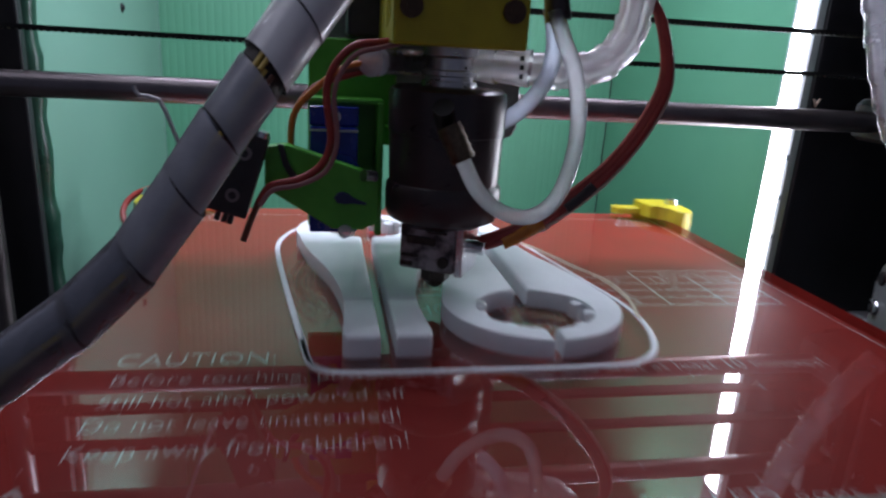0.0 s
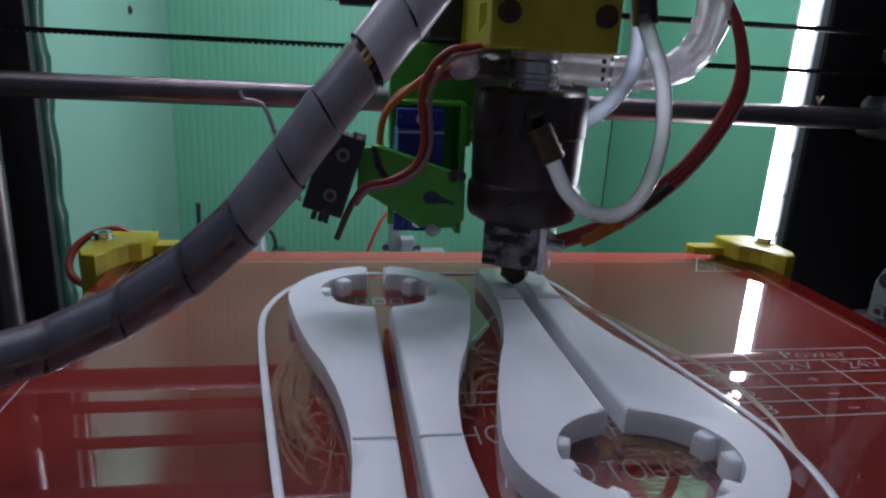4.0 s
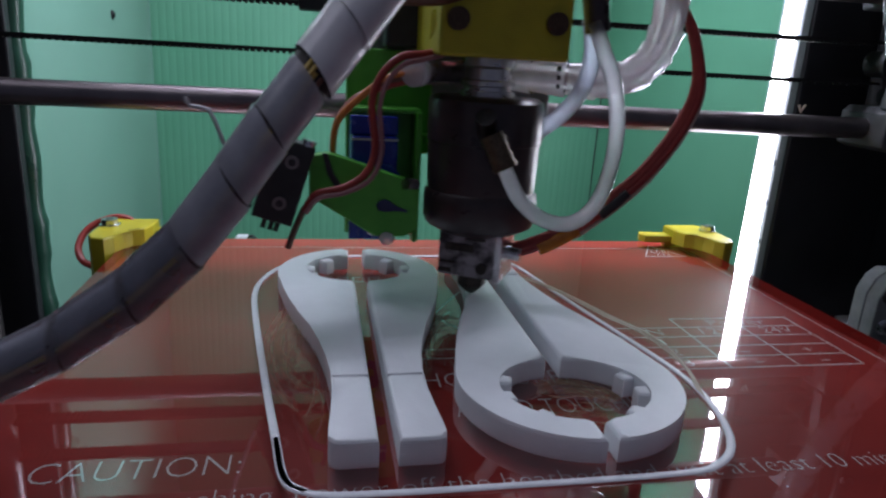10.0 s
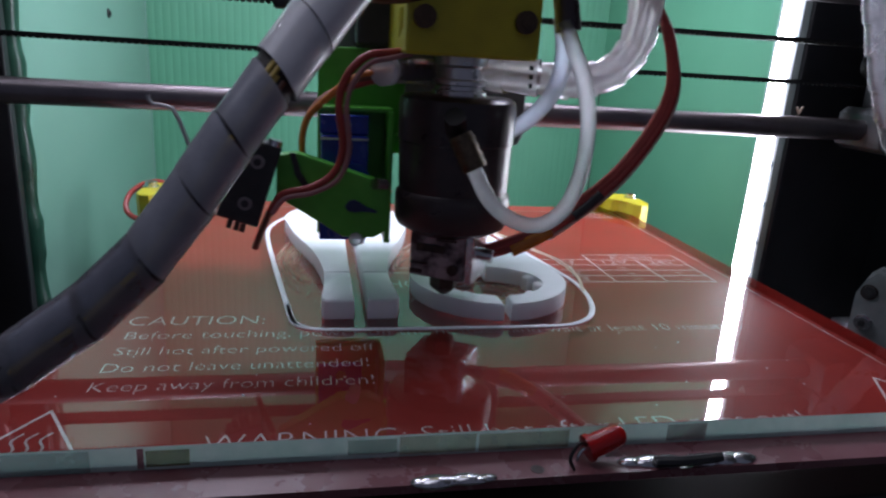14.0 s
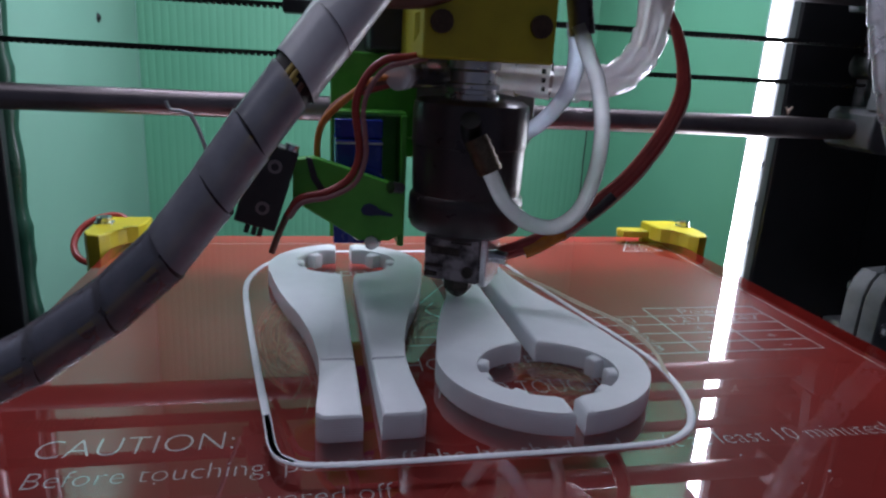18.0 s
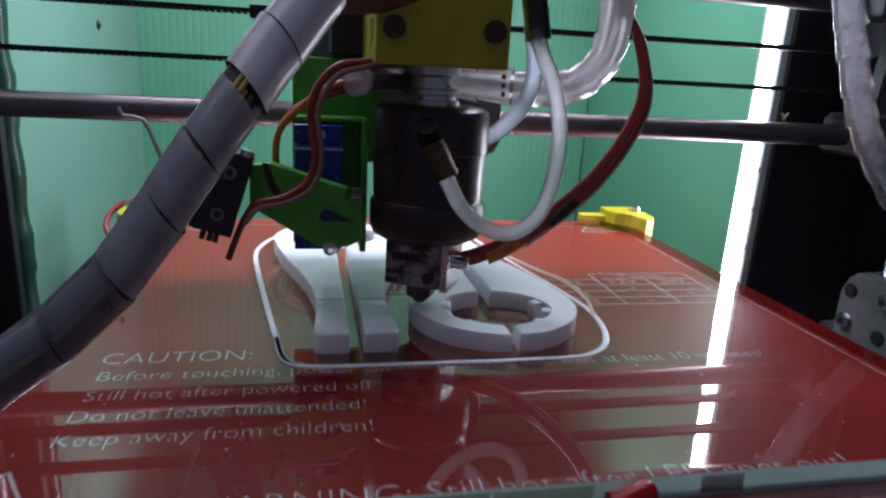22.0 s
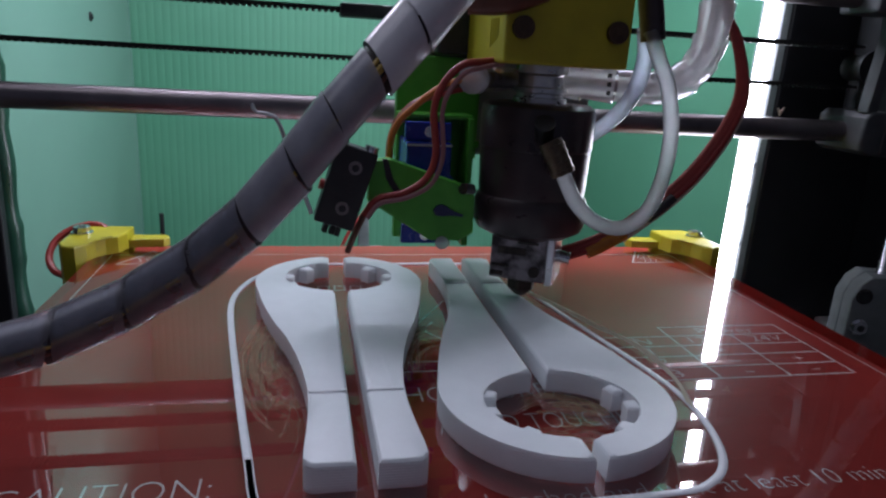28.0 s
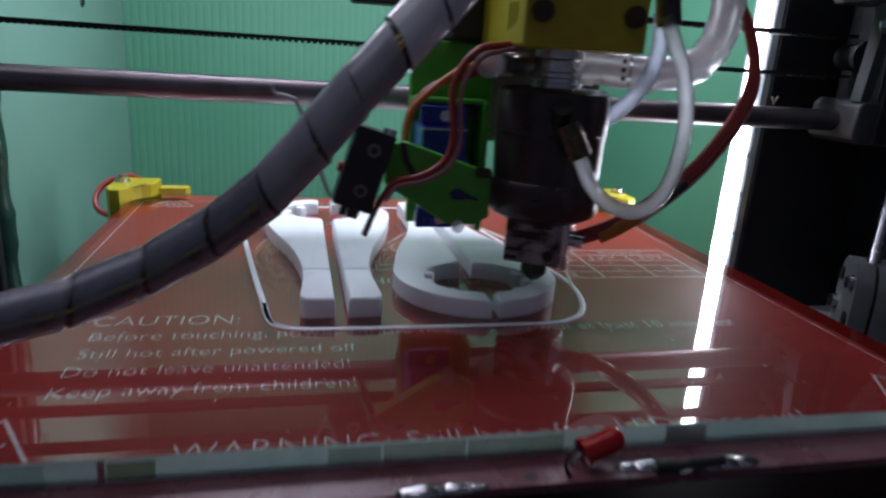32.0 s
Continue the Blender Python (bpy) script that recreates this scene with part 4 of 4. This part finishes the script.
def print_head():
    h = empty("print_head", "print head with dark cooling jacket, yellow mount and hoses", "print head")
    mount = part("mount", boxed(-21.5, 8.8, 150, 186, 67.6, 112, bevel=0.7), YELLOW, h, "yellow printed mount block")
    for x, z in ((-17.7, 75.5), (4.9, 75.7)):
        bm = rodded((x, 148.6, z), (x, 151, z), 2.5, 22)
        rod_along(bm, (x, 148.35, z), (x, 148.7, z), 1.3, 6)
        part("screw", bm, BROWN_SCREW, mount, "rusty dark cap screw", smooth=40)
    for i in range(4):
        part("mark", boxed(-21.75, -21.45, 156 + i * 2.0, 156.7 + i * 2.0, 73 - i * 0.6, 77.5), YELLOW, mount)
    part("neck", lathe([(6.9, 67.7), (6.9, 65.6), (6.2, 65.4), (5.9, 65.0), (5.9, 62.3), (6.9, 62.0), (7.0, 60.9), (6.1, 60.6), (6.1, 59.6), (7.0, 59.4), (7.0, 57.6)], (AX, AY)), ALLOY, h, "turned aluminium neck", smooth=35)
    part("jacket", lathe([(9.5, 58.3), (13.4, 58.1), (14.7, 57.2), (15.05, 55.6), (15.0, 46.8), (14.75, 46.5), (14.5, 36), (14.3, 34.2), (15.1, 33.2), (15.25, 31.5), (15.2, 26.5), (14.4, 24.8), (10.5, 22.7), (8, 22.5)], (AX, AY), 56), RUBBER, h, "dark smooth coolant jacket", smooth=35)
    part("throat", lathe([(4.0, 24), (4.0, 20)], (AX, AY), 20), STEEL, h, smooth=35)
    turn = Matrix.Translation((-1.5, 158.2, 0)) @ Matrix.Rotation(radians(-30), 4, "Z")
    block = part("heater_block", boxed(-16.8, -1.9, 0, 15, 11.6, 24.4, bevel=0.5, turn=turn), BURNT, h, "scorched metal heater block")
    part("clamp", boxed(-1.8, 0.3, 0.4, 13.6, 11.0, 24.0, bevel=0.4, turn=turn), STEEL, block, "bright steel clamp")
    part("heater", rodded(turn @ Vector((-1.0, 9.5, 17.5)), turn @ Vector((3.4, 9.5, 17.0)), 1.8, 16), STEEL, block, smooth=40)
    part("clamp_screw", rodded(turn @ Vector((-4.6, -0.8, 14.6)), turn @ Vector((-4.6, 0.1, 14.6)), 1.5, 12), SOOT_SHADE, block)
    for x0, x1, z0, z1 in ((-16.3, -11.5, 15.0, 15.7), (-14.8, -7.0, 18.6, 20.6), (-9.5, -4.0, 21.9, 22.6), (-16.6, -13.0, 12.4, 13.6)):
        part("scorch_flake", boxed(x0, x1, -0.35, 0.1, z0, z1, bevel=0.1, turn=turn), SOOT_SHADE, block)
    part("nozzle", lathe([(3.9, 11.9), (3.9, 7.8), (3.3, 7.2), (1.6, 5.7), (0.6, 5.2), (0.5, 5.15)], (AX - 1.2, AY - 2.4), 6), SOOT_SHADE, h, "recess shade and sooty brass nozzle", smooth=30)
    # coolant tubes
    part("barb", rodded((-7.2, 158.2, 49.6), (-9.0, 153.2, 54.4), 2.5, 14), BLACK, h, smooth=40)
    part("barb", rodded((-7.6, 152.6, 50.2), (-3.9, 150.8, 42.6), 2.9, 14), BRASS, h, "tarnished ribbed brass barb", smooth=40)
    for k in range(4):
        t = 0.15 + 0.24 * k
        a = Vector((-7.6, 152.6, 50.2)).lerp(Vector((-3.9, 150.8, 42.6)), t)
        d = (Vector((-3.9, 150.8, 42.6)) - Vector((-7.6, 152.6, 50.2))).normalized()
        part("barb_ring", rodded(a, a + d * 0.6, 3.15, 14), BRASS, h, smooth=40)
    part("coolant_tube", pipe([(-5.2, 151.2, 45.0), (-3.6, 150.6, 41.6), (0.0, 150, 35.4), (5.8, 149.6, 30.9), (12.8, 149.6, 29.8), (18.8, 150, 33.8), (22.1, 150.4, 42.7), (22.9, 151, 53.6), (21.0, 152, 64.0), (18.4, 153.4, 70.4), (15.8, 154.6, 77.0)], 1.9, 16), TUBE, h, "milky clear looped tube", smooth=60)
    part("coolant_tube", pipe([(16.2, 158, 77.5), (18.6, 161, 71.5), (19.8, 165, 65), (18.6, 168, 59), (14.6, 170.5, 53.2), (9.4, 171.5, 49.4), (6, 171.5, 47.6)], 2.2, 16), TUBE_COOL, h, "milky clear tube", smooth=60)
    part("sleeve", pipe([(17.2, 155.6, 74.8), (15.6, 156.4, 84), (12.2, 157.4, 100)], 3.0, 18), RUBBER, h, "glossy black sleeve", smooth=60)
    # bright cable wrap to the right
    wrap_path = [(-5, 182.5, 63.4), (1, 181.5, 63.5), (7, 179, 63.7), (17, 173, 63.5), (27, 172, 63.3), (35.5, 172, 65.6), (41.8, 173, 71.6), (44.4, 174, 80), (45.6, 175, 95), (52, 178, 118), (74, 184, 134), (102, 188, 130), (121, 190, 110), (128.4, 190, 93.2), (133.0, 190, 80.2), (138.6, 190, 66.6), (144.6, 190, 54.6), (152.5, 190, 43.4), (163, 190, 31)]
    path = smooth_path(wrap_path, 4)
    for i in range(0, len(path) - 1, 3):
        seg = path[i:i + 4]
        if len(seg) < 2:
            continue
        a, b = seg[0], seg[-1]
        radii = [(4.15 if a.x > -6 else 3.5) + 0.75 * j / (len(seg) - 1) for j in range(len(seg))]
        # one wrap throughout: its middle run takes the brighter backlit copy
        part("wrap_turn", pipe(seg, radii, 16, 1, caps=False), WRAP_BACKLIT if -6 < a.x < 95 else WRAP, h, "backlit clear spiral wrap turn", smooth=60)
    part("wrap_core", pipe(wrap_path[:12], 1.7, 8, 4), PINK_CORE, h)
    part("wire_stub", pipe([(-23.6, 166.4, 63.4), (-18, 173, 63.4), (-10, 180, 63.4)], 3.2, 14, 4, caps=False), WRAP, h, "short clear wrap stub", smooth=60)
    part("stub_core", pipe([(-22.8, 167.2, 63.2), (-18, 173, 63.2), (-10, 180, 63.2)], 2.2, 10, 4), CORE, h)
    bm = lathe([(2.6, -1.2), (3.7, -1.2), (3.7, 1.2), (2.6, 1.2)], n=20)
    bmesh.ops.transform(bm, matrix=Matrix.Translation((-24.2, 165.6, 63.4)) @ Vector((-7.5, -9, 0)).to_track_quat("Z", "Y").to_matrix().to_4x4(), verts=bm.verts[:])
    part("wrap_end", bm, WRAP_MID, h, "open wrap end", smooth=40)
    for k in range(3):
        part("band", boxed(12.6 + k * 0.1, 13.6, 167.9, 168.6, 65.4 - k * 2.2, 66.6 - k * 2.2), BLACK, h)
    # heater leads
    red = [(45.5, 176, 96), (46.4, 174, 85.4), (50.2, 172, 77.4), (52.2, 169, 64.6), (49.0, 168, 54.0), (40.4, 167, 41.5), (31.4, 167, 32.8), (19.5, 167, 24.0), (9.6, 167, 19.6), (4.5, 167.5, 17.8)]
    for dx, dz, r in ((0.6, 0, 1.2), (1.3, -0.9, 1.1), (0.1, 0.7, 1.1)):
        part("heater_lead", pipe([(x + dx, y + dz * 0.6, z + dz) for x, y, z in red], r, 10), RED_WIRE, h, "thick red heater wire", smooth=60)
    part("thermistor_lead", pipe([(x + 2.2 + 0.4 * math.sin(i), y - 0.8, z - 2.3) for i, (x, y, z) in enumerate(red[:8])], 0.55, 8), TAN_WIRE, h, smooth=60)
    part("thermistor_lead", pipe([(x + 2.4, y + 0.8, z - 1.5) for x, y, z in red[:8]], 0.5, 8), TAN_WIRE, h, smooth=60)
    part("shrink_sleeve", pipe([(35.0, 165.2, 34.6), (31.4, 165.4, 31.0), (28.0, 165.4, 28.2)], 1.35, 10, 4), BLACK, h, "black shrink sleeve")
    part("tape_wrap", pipe([(22, 166.2, 24.2), (16, 166.4, 20.6), (11.5, 166.6, 18.4)], 2.1, 12, 4, flat=0.8), KAPTON, h, "amber tape round the wires", smooth=60)
    # green servo holder
    holder = part("servo_holder", boxed(-40, -20.4, 187, 190, 17, 53, bevel=0.4), GREEN, h, "green printed servo holder")
    part("flange", boxed(-22.0, -20.3, 176, 187.2, 17.4, 52.8, bevel=0.3), GREEN, holder)
    part("top_lip", boxed(-40, -20.3, 178, 187.2, 52.2, 53.4, bevel=0.3), GREEN, holder)
    part("back_plate", boxed(-40, -16, 190.2, 194, 40, 68.4, bevel=0.5), GREEN, holder)
    part("rib", boxed(-20.2, -17.0, 184, 190, 44, 46, bevel=0.2), GREEN, holder)
    servo = part("servo", boxed(-39.2, -27.2, 172, 186.8, 24, 46.6, bevel=0.5), BLUE, h, "blue plastic servo")
    part("ear", boxed(-39.4, -27.0, 174.5, 176.6, 46.8, 51.6, bevel=0.3), BLUE, servo)
    part("ear", boxed(-39.4, -27.0, 174.5, 176.6, 18.6, 23.8, bevel=0.3), BLUE, servo)
    part("label_edge", boxed(-39.3, -27.1, 171.7, 172.1, 45.6, 46.1), PALE_BOX, servo)
    part("ear_screw", rodded((-33.0, 173.6, 49.2), (-33.0, 174.6, 49.2), 1.5, 14), STEEL, servo, smooth=40)
    part("ear_screw", rodded((-33.0, 173.6, 21.2), (-33.0, 174.6, 21.2), 1.5, 14), STEEL, servo, smooth=40)
    part("gear_cap", rodded((-31.5, 169.5, 35), (-31.5, 172.2, 35), 5.2, 24), BLUE, servo, smooth=40)
    arm = part("probe_arm", plate([(-49.6, 42.6), (-44.6, 43.2), (-23.4, 36.4), (-22.4, 34.0), (-22.2, 24.6), (-26, 22.4), (-33.6, 22.6), (-49.8, 32.6)], 163, 167, 0.4), GREEN, h, "green printed probe arm")
    part("arm_screw", rodded((-26.2, 161.2, 36.6), (-23.4, 163.4, 36.0), 1.5, 12), STEEL, arm, smooth=40)
    part("servo_horn", plate([(-33.2, 30.6), (-32.4, 31.8), (-31.0, 32.2), (-29.6, 31.6), (-28.4, 30.6), (-25.2, 29.4), (-25.4, 28.9), (-29.0, 29.4), (-30.8, 29.0), (-32.6, 29.3)], 162.5, 163.1, 0.15), BLUE_DARK, arm, "dark blue servo horn")
    part("tie", rodded((-30.6, 162, 22.2), (-29.4, 166, 21.4), 1.8, 8), WRAP_MID, arm)
    part("cable_tie", plate([(-46.6, 43.4), (-45.2, 43.2), (-43.8, 38.5), (-41.6, 35.2), (-43.4, 35.0), (-45.4, 38.2)], 162.2, 163.1), BLACK, arm)
    turn = Matrix.Translation((-55.6, 160.5, 37.0)) @ Matrix.Rotation(radians(17), 4, "Y")
    sw = part("micro_switch", boxed(-4.9, 4.9, -3.2, 3.2, -9.9, 9.9, bevel=0.4, turn=turn), BLACK, h, "black micro switch")
    for z in (-5.0, 5.2):
        bm = rodded(turn @ Vector((0.6, -3.9, z)), turn @ Vector((0.6, -3.1, z)), 1.6, 16)
        part("screw", bm, ROD, sw, smooth=40)
        part("bore", rodded(turn @ Vector((0.6, -4.0, z)), turn @ Vector((0.6, -3.85, z)), 0.9, 12), BLACK, sw)
    for z in (-8.6, -9.6, -10.8):
        part("terminal", boxed(1.0 + (z + 8.6) * 1.4, 2.2 + (z + 8.6) * 1.4, -1.6, 1.6, -12.4, -9.6, turn=turn), OILY, sw)
    part("button", rodded(turn @ Vector((-6.0, 0, -1.4)), turn @ Vector((-4.8, 0, -1.4)), 1.3, 12), RED_WIRE, sw, "red switch button", smooth=40)
    part("end_screw", rodded(turn @ Vector((3.0, -2.0, 9.8)), turn @ Vector((3.0, -2.0, 11.2)), 1.7, 14), STEEL, sw, smooth=40)
    part("lever", pipe([(-76.9, 160, 55.5), (-76.0, 160, 53.5), (-71.9, 160, 52.7), (-69.5, 160, 46.9), (-66.5, 160, 38), (-63.6, 160, 30)], 0.5, 6, 2), PALE_BOX, sw, "pale bent wire lever")
    part("switch_lead", pipe([(-19, 160, 68.4), (-24, 158, 67.6), (-29.2, 157, 66.6), (-33.4, 157, 62.3), (-35.3, 157.5, 55.9), (-34.2, 158, 45.4), (-36.4, 158, 39.4), (-41.6, 158, 35.9), (-47.9, 158, 34.2), (-50.9, 158.6, 30)], 0.9, 10), RED_WIRE, h, "red switch wire", smooth=60)
    part("switch_lead", pipe([(-19, 158.4, 67.6), (-24, 156.6, 66.4), (-28.6, 155.6, 65.0), (-32.0, 155.6, 61.0), (-33.6, 156, 55.4), (-32.8, 156.6, 45.2), (-35.2, 156.8, 38.4), (-41.0, 157, 34.9), (-47.4, 157, 33.4), (-50.4, 157.6, 29.6)], 0.6, 8), MAROON_WIRE, h, "maroon switch wire", smooth=60)
    part("switch_lead", pipe([(-50.9, 160, 30), (-53.2, 160.6, 24.5), (-54.8, 161, 20)], 0.8, 8), BROWN_WIRE, h)
    for k, m in enumerate((ORANGE_WIRE, BROWN_WIRE, RED_WIRE)):
        part("servo_lead", pipe([(-22.6, 166 + k, 63.6 - k * 0.8), (-30.6, 168, 61.6 - k), (-37.5 - k * 0.3, 169 + k, 56.4), (-42.8, 170 + k, 50.2), (-43.8, 171 + k, 42.0), (-42, 174 + k, 34)], 0.85, 8), m, h, smooth=60)
    # carriage behind
    part("carriage_plate", plate([(-36, 60), (-36, 118), (23.8, 118), (23.8, 45), (22.4, 42.2), (19.6, 41.2), (16, 41.2), (4, 39.4), (-36, 39.4)], 204, 212, 0.8), GREY_PRINT, h, "dark grey sliding carriage")
    part("bearing", rodded((-34, 224.5, 50.1), (12, 224.5, 50.1), 7.6, 26), BLACK, h, smooth=40)
    part("carriage_body", boxed(-30, 10, 186.2, 204, 69, 116, bevel=1), BLACK, h)
    part("belt_clamp", boxed(-54, -36, 229.5, 239, 79.3, 83.6, bevel=0.7), BLACK, h, "black belt clamp")
    part("wire_sheath", pipe([(-13, 150.8, 83.5), (-22, 150, 80.4), (-30, 152, 80)], 2.6, 10), BROWN_WIRE, h, "dark red cable sheath", smooth=60)
    return h


# the grey wrapped hose: the joints of its turns for two stations of the print head, from the mount down to the side
HOSE_A = [(-14.7, 172.0, 115.0), (-23.7, 150.0, 103.0), (-34.6, 124.9, 81.5), (-43.3, 120.0, 70.7), (-49.2, 113.4, 61.7), (-55.2, 108.9, 53.5), (-60.3, 105.8, 45.6), (-67.2, 104.2, 35.5), (-75.7, 101.9, 27.4), (-85.5, 99.3, 20.5), (-95.3, 95.7, 15.9), (-106.0, 90.5, 13.9), (-116.8, 83.4, 13.4)]
HOSE_B = [(12.1, 172.0, 115.0), (3.1, 150.0, 103.0), (-12.3, 125.8, 82.9), (-21.2, 123.1, 72.7), (-28.9, 118.8, 64.0), (-35.2, 115.6, 57.2), (-41.5, 113.8, 49.1), (-49.0, 114.5, 39.8), (-58.5, 115.8, 31.4), (-69.6, 115.3, 24.4), (-81.2, 111.5, 19.9), (-92.8, 105.3, 18.7), (-104.5, 97.1, 19.0)]
STATION_A, STATION_B = -0.0017, 0.0251


def hose_knots(c):
    """The hose's joints in the world for the print head at c metres."""
    t = (c - STATION_A) / (STATION_B - STATION_A)
    return [Vector(a).lerp(Vector(b), t) for a, b in zip(HOSE_A, HOSE_B)]


def hose_pose(k, c):
    ks = hose_knots(c)
    a, b = ks[k], ks[k + 1]
    d = (b - a).normalized()
    before = ks[max(k - 1, 0)]
    after = ks[min(k + 2, len(ks) - 1)]
    d = (d + (after - before).normalized()).normalized()
    side = d.cross(Vector((0, 1, 0))).normalized()
    up = d.cross(side)
    m = Matrix((side, up, d)).transposed().to_4x4()
    m.translation = (a + b) / 2 * MM
    return m


def slanted_band(z0, z1, r, lean, phase):
    """A short cylinder whose ends slant like the turns of the wrap."""
    bm = bmesh.new()
    rings = [[bm.verts.new((r * math.cos(a), r * math.sin(a), z + lean * math.cos(a - phase))) for a in (2 * math.pi * j / 28 for j in range(28))] for z in (z0, z1)]
    for j in range(28):
        bm.faces.new((rings[0][j], rings[0][(j + 1) % 28], rings[1][(j + 1) % 28], rings[1][j]))
    bm.faces.new(rings[0]), bm.faces.new(rings[1])
    return bm


def wrapped_hose():
    hose = empty("wrapped_hose", "grey translucent spiral-wrapped cable hose hanging in an arc", "hose")
    turns = []
    spans = [((Vector(a) - Vector(b)).length + (Vector(c) - Vector(d)).length) / 2 for a, b, c, d in zip(HOSE_A, HOSE_A[1:], HOSE_B, HOSE_B[1:])]
    for k, span in enumerate(spans):
        # thin slits between the turns gape on the bend's outer side, and one wide gap opens below the mount
        low, high = -span / 2 - 0.25, span / 2 + (0.25 if k != 3 else -1.9)
        base = 4.95 if k < 4 else 4.42
        n, rows = 40, 9
        gape = (0.0, 0.0, 0.2, 0.0, 0.45, 0.5, 0.9, 1.25, 1.3, 1.35, 1.4, 1.4)[k]
        bm = bmesh.new()
        rings = []
        for i in range(rows):
            f = i / (rows - 1)
            ring = []
            for j in range(n):
                a = 2 * math.pi * j / n
                z = low + (high - low) * f + 2.0 * math.cos(a - 0.5)
                if f == 1:
                    z -= gape * max(0.0, math.cos((a - (1.3, 1.7, 1.5)[k % 3]) * 0.9)) ** 0.8
                flare = 0.10 * max(0.0, 1 - f * 3.2) + 0.08 * math.sin(a * 2 + k)
                r = base + flare - 0.12 * f
                ring.append(bm.verts.new((r * math.cos(a), r * math.sin(a), z)))
            rings.append(ring)
        for p, q in zip(rings, rings[1:]):
            for j in range(n):
                bm.faces.new((p[j], p[(j + 1) % n], q[(j + 1) % n], q[j]))
        # upper turns are denser wrap; their extra paleness paints the light there
        turn = part("wrap_turn", bm, WRAP_DENSE_LIT if k < 4 else WRAP_MID if k < 7 else WRAP, hose, "milky grey wrap turn", smooth=60)
        # upper cores kept pale to brighten these turns from inside
        upper = ((-1.5, 0.9, 1.5, PINK_CORE), (1.6, 0.6, 1.2, PINK_CORE), (0.4, 2.6, 0.6, GOLD_WIRE))
        lower = ((-1.5, 0.9, 2.3, SLATE_WIRE), (1.75, 0.65, 1.9, MAROON_WIRE), (0.3, 3.6, 0.42, GOLD_WIRE), (1.5, 3.25, 0.5, BROWN_WIRE), (0.8, -1.8, 1.75, CORE))
        for dx, dy, r, m in upper if k < 4 else lower:
            part("core_wire", rodded((dx, dy, -span / 2 - 0.5), (dx, dy, span / 2 + 0.5), r, 14), m, turn, smooth=40)
        # dark band under each joint paints the shade seen through the slit
        part("slit_shade", slanted_band(span / 2 - (2.4 if k == 3 else 1.2), span / 2 + 0.15, 4.1, 2.0, 0.5), RECESS_SHADE, turn, "dark band painting the shade in the slit", smooth=40)
        if k == 3:
            for dx, dy in ((-1.3, 4.05), (-0.3, 4.25)):
                part("core_wire", rodded((dx, dy, span / 2 - 3.0), (dx, dy, span / 2 + 1.2), 0.42, 10), GOLD_WIRE, turn, "yellow wires in the open gap", smooth=40)
        turns.append(turn)
    return turns


enclosure()
wall_seam()
printer_frame()
led_strip()
top_fill()
gantry()
belts()
behind_bed()
BED_THINGS = [(ob, Matrix()) for ob in heated_bed()] + wrenches()
BED_THINGS += [(ob, Matrix()) for ob in (skirt(), strings(), corner_clip(1), corner_clip(-1))]
HEAD = print_head()
HOSE_TURNS = wrapped_hose()
LEAD_SCREW = lead_screw()


def motions():
    for ob, m in BED_THINGS:
        walk(ob, [(t, Matrix.Translation((0, y, 0)) @ m) for t, x, y in TRAVEL])
    walk(HEAD, [(t, pose(x, 0, 0)) for t, x, y in TRAVEL])
    # the lift screw follows the bed's unevenness: it turns as the bed travels, and once more at a new layer
    turned = []
    for t, x, y in TRAVEL:
        mm = y / MM
        turned.append((t, 43 + 2.1 * (mm - 5) if t < 23.2 else 1.25 * (mm + 38) - 35))
        if t == 23.0:
            turned.append((23.25, 45))
    walk(LEAD_SCREW, [(t, pose(*SCREW_AXIS, -0.006, 0, 0, a)) for t, a in turned])
    for k, turn in enumerate(HOSE_TURNS):
        walk(turn, [(t, hose_pose(k, x)) for t, x, y in TRAVEL])


motions()
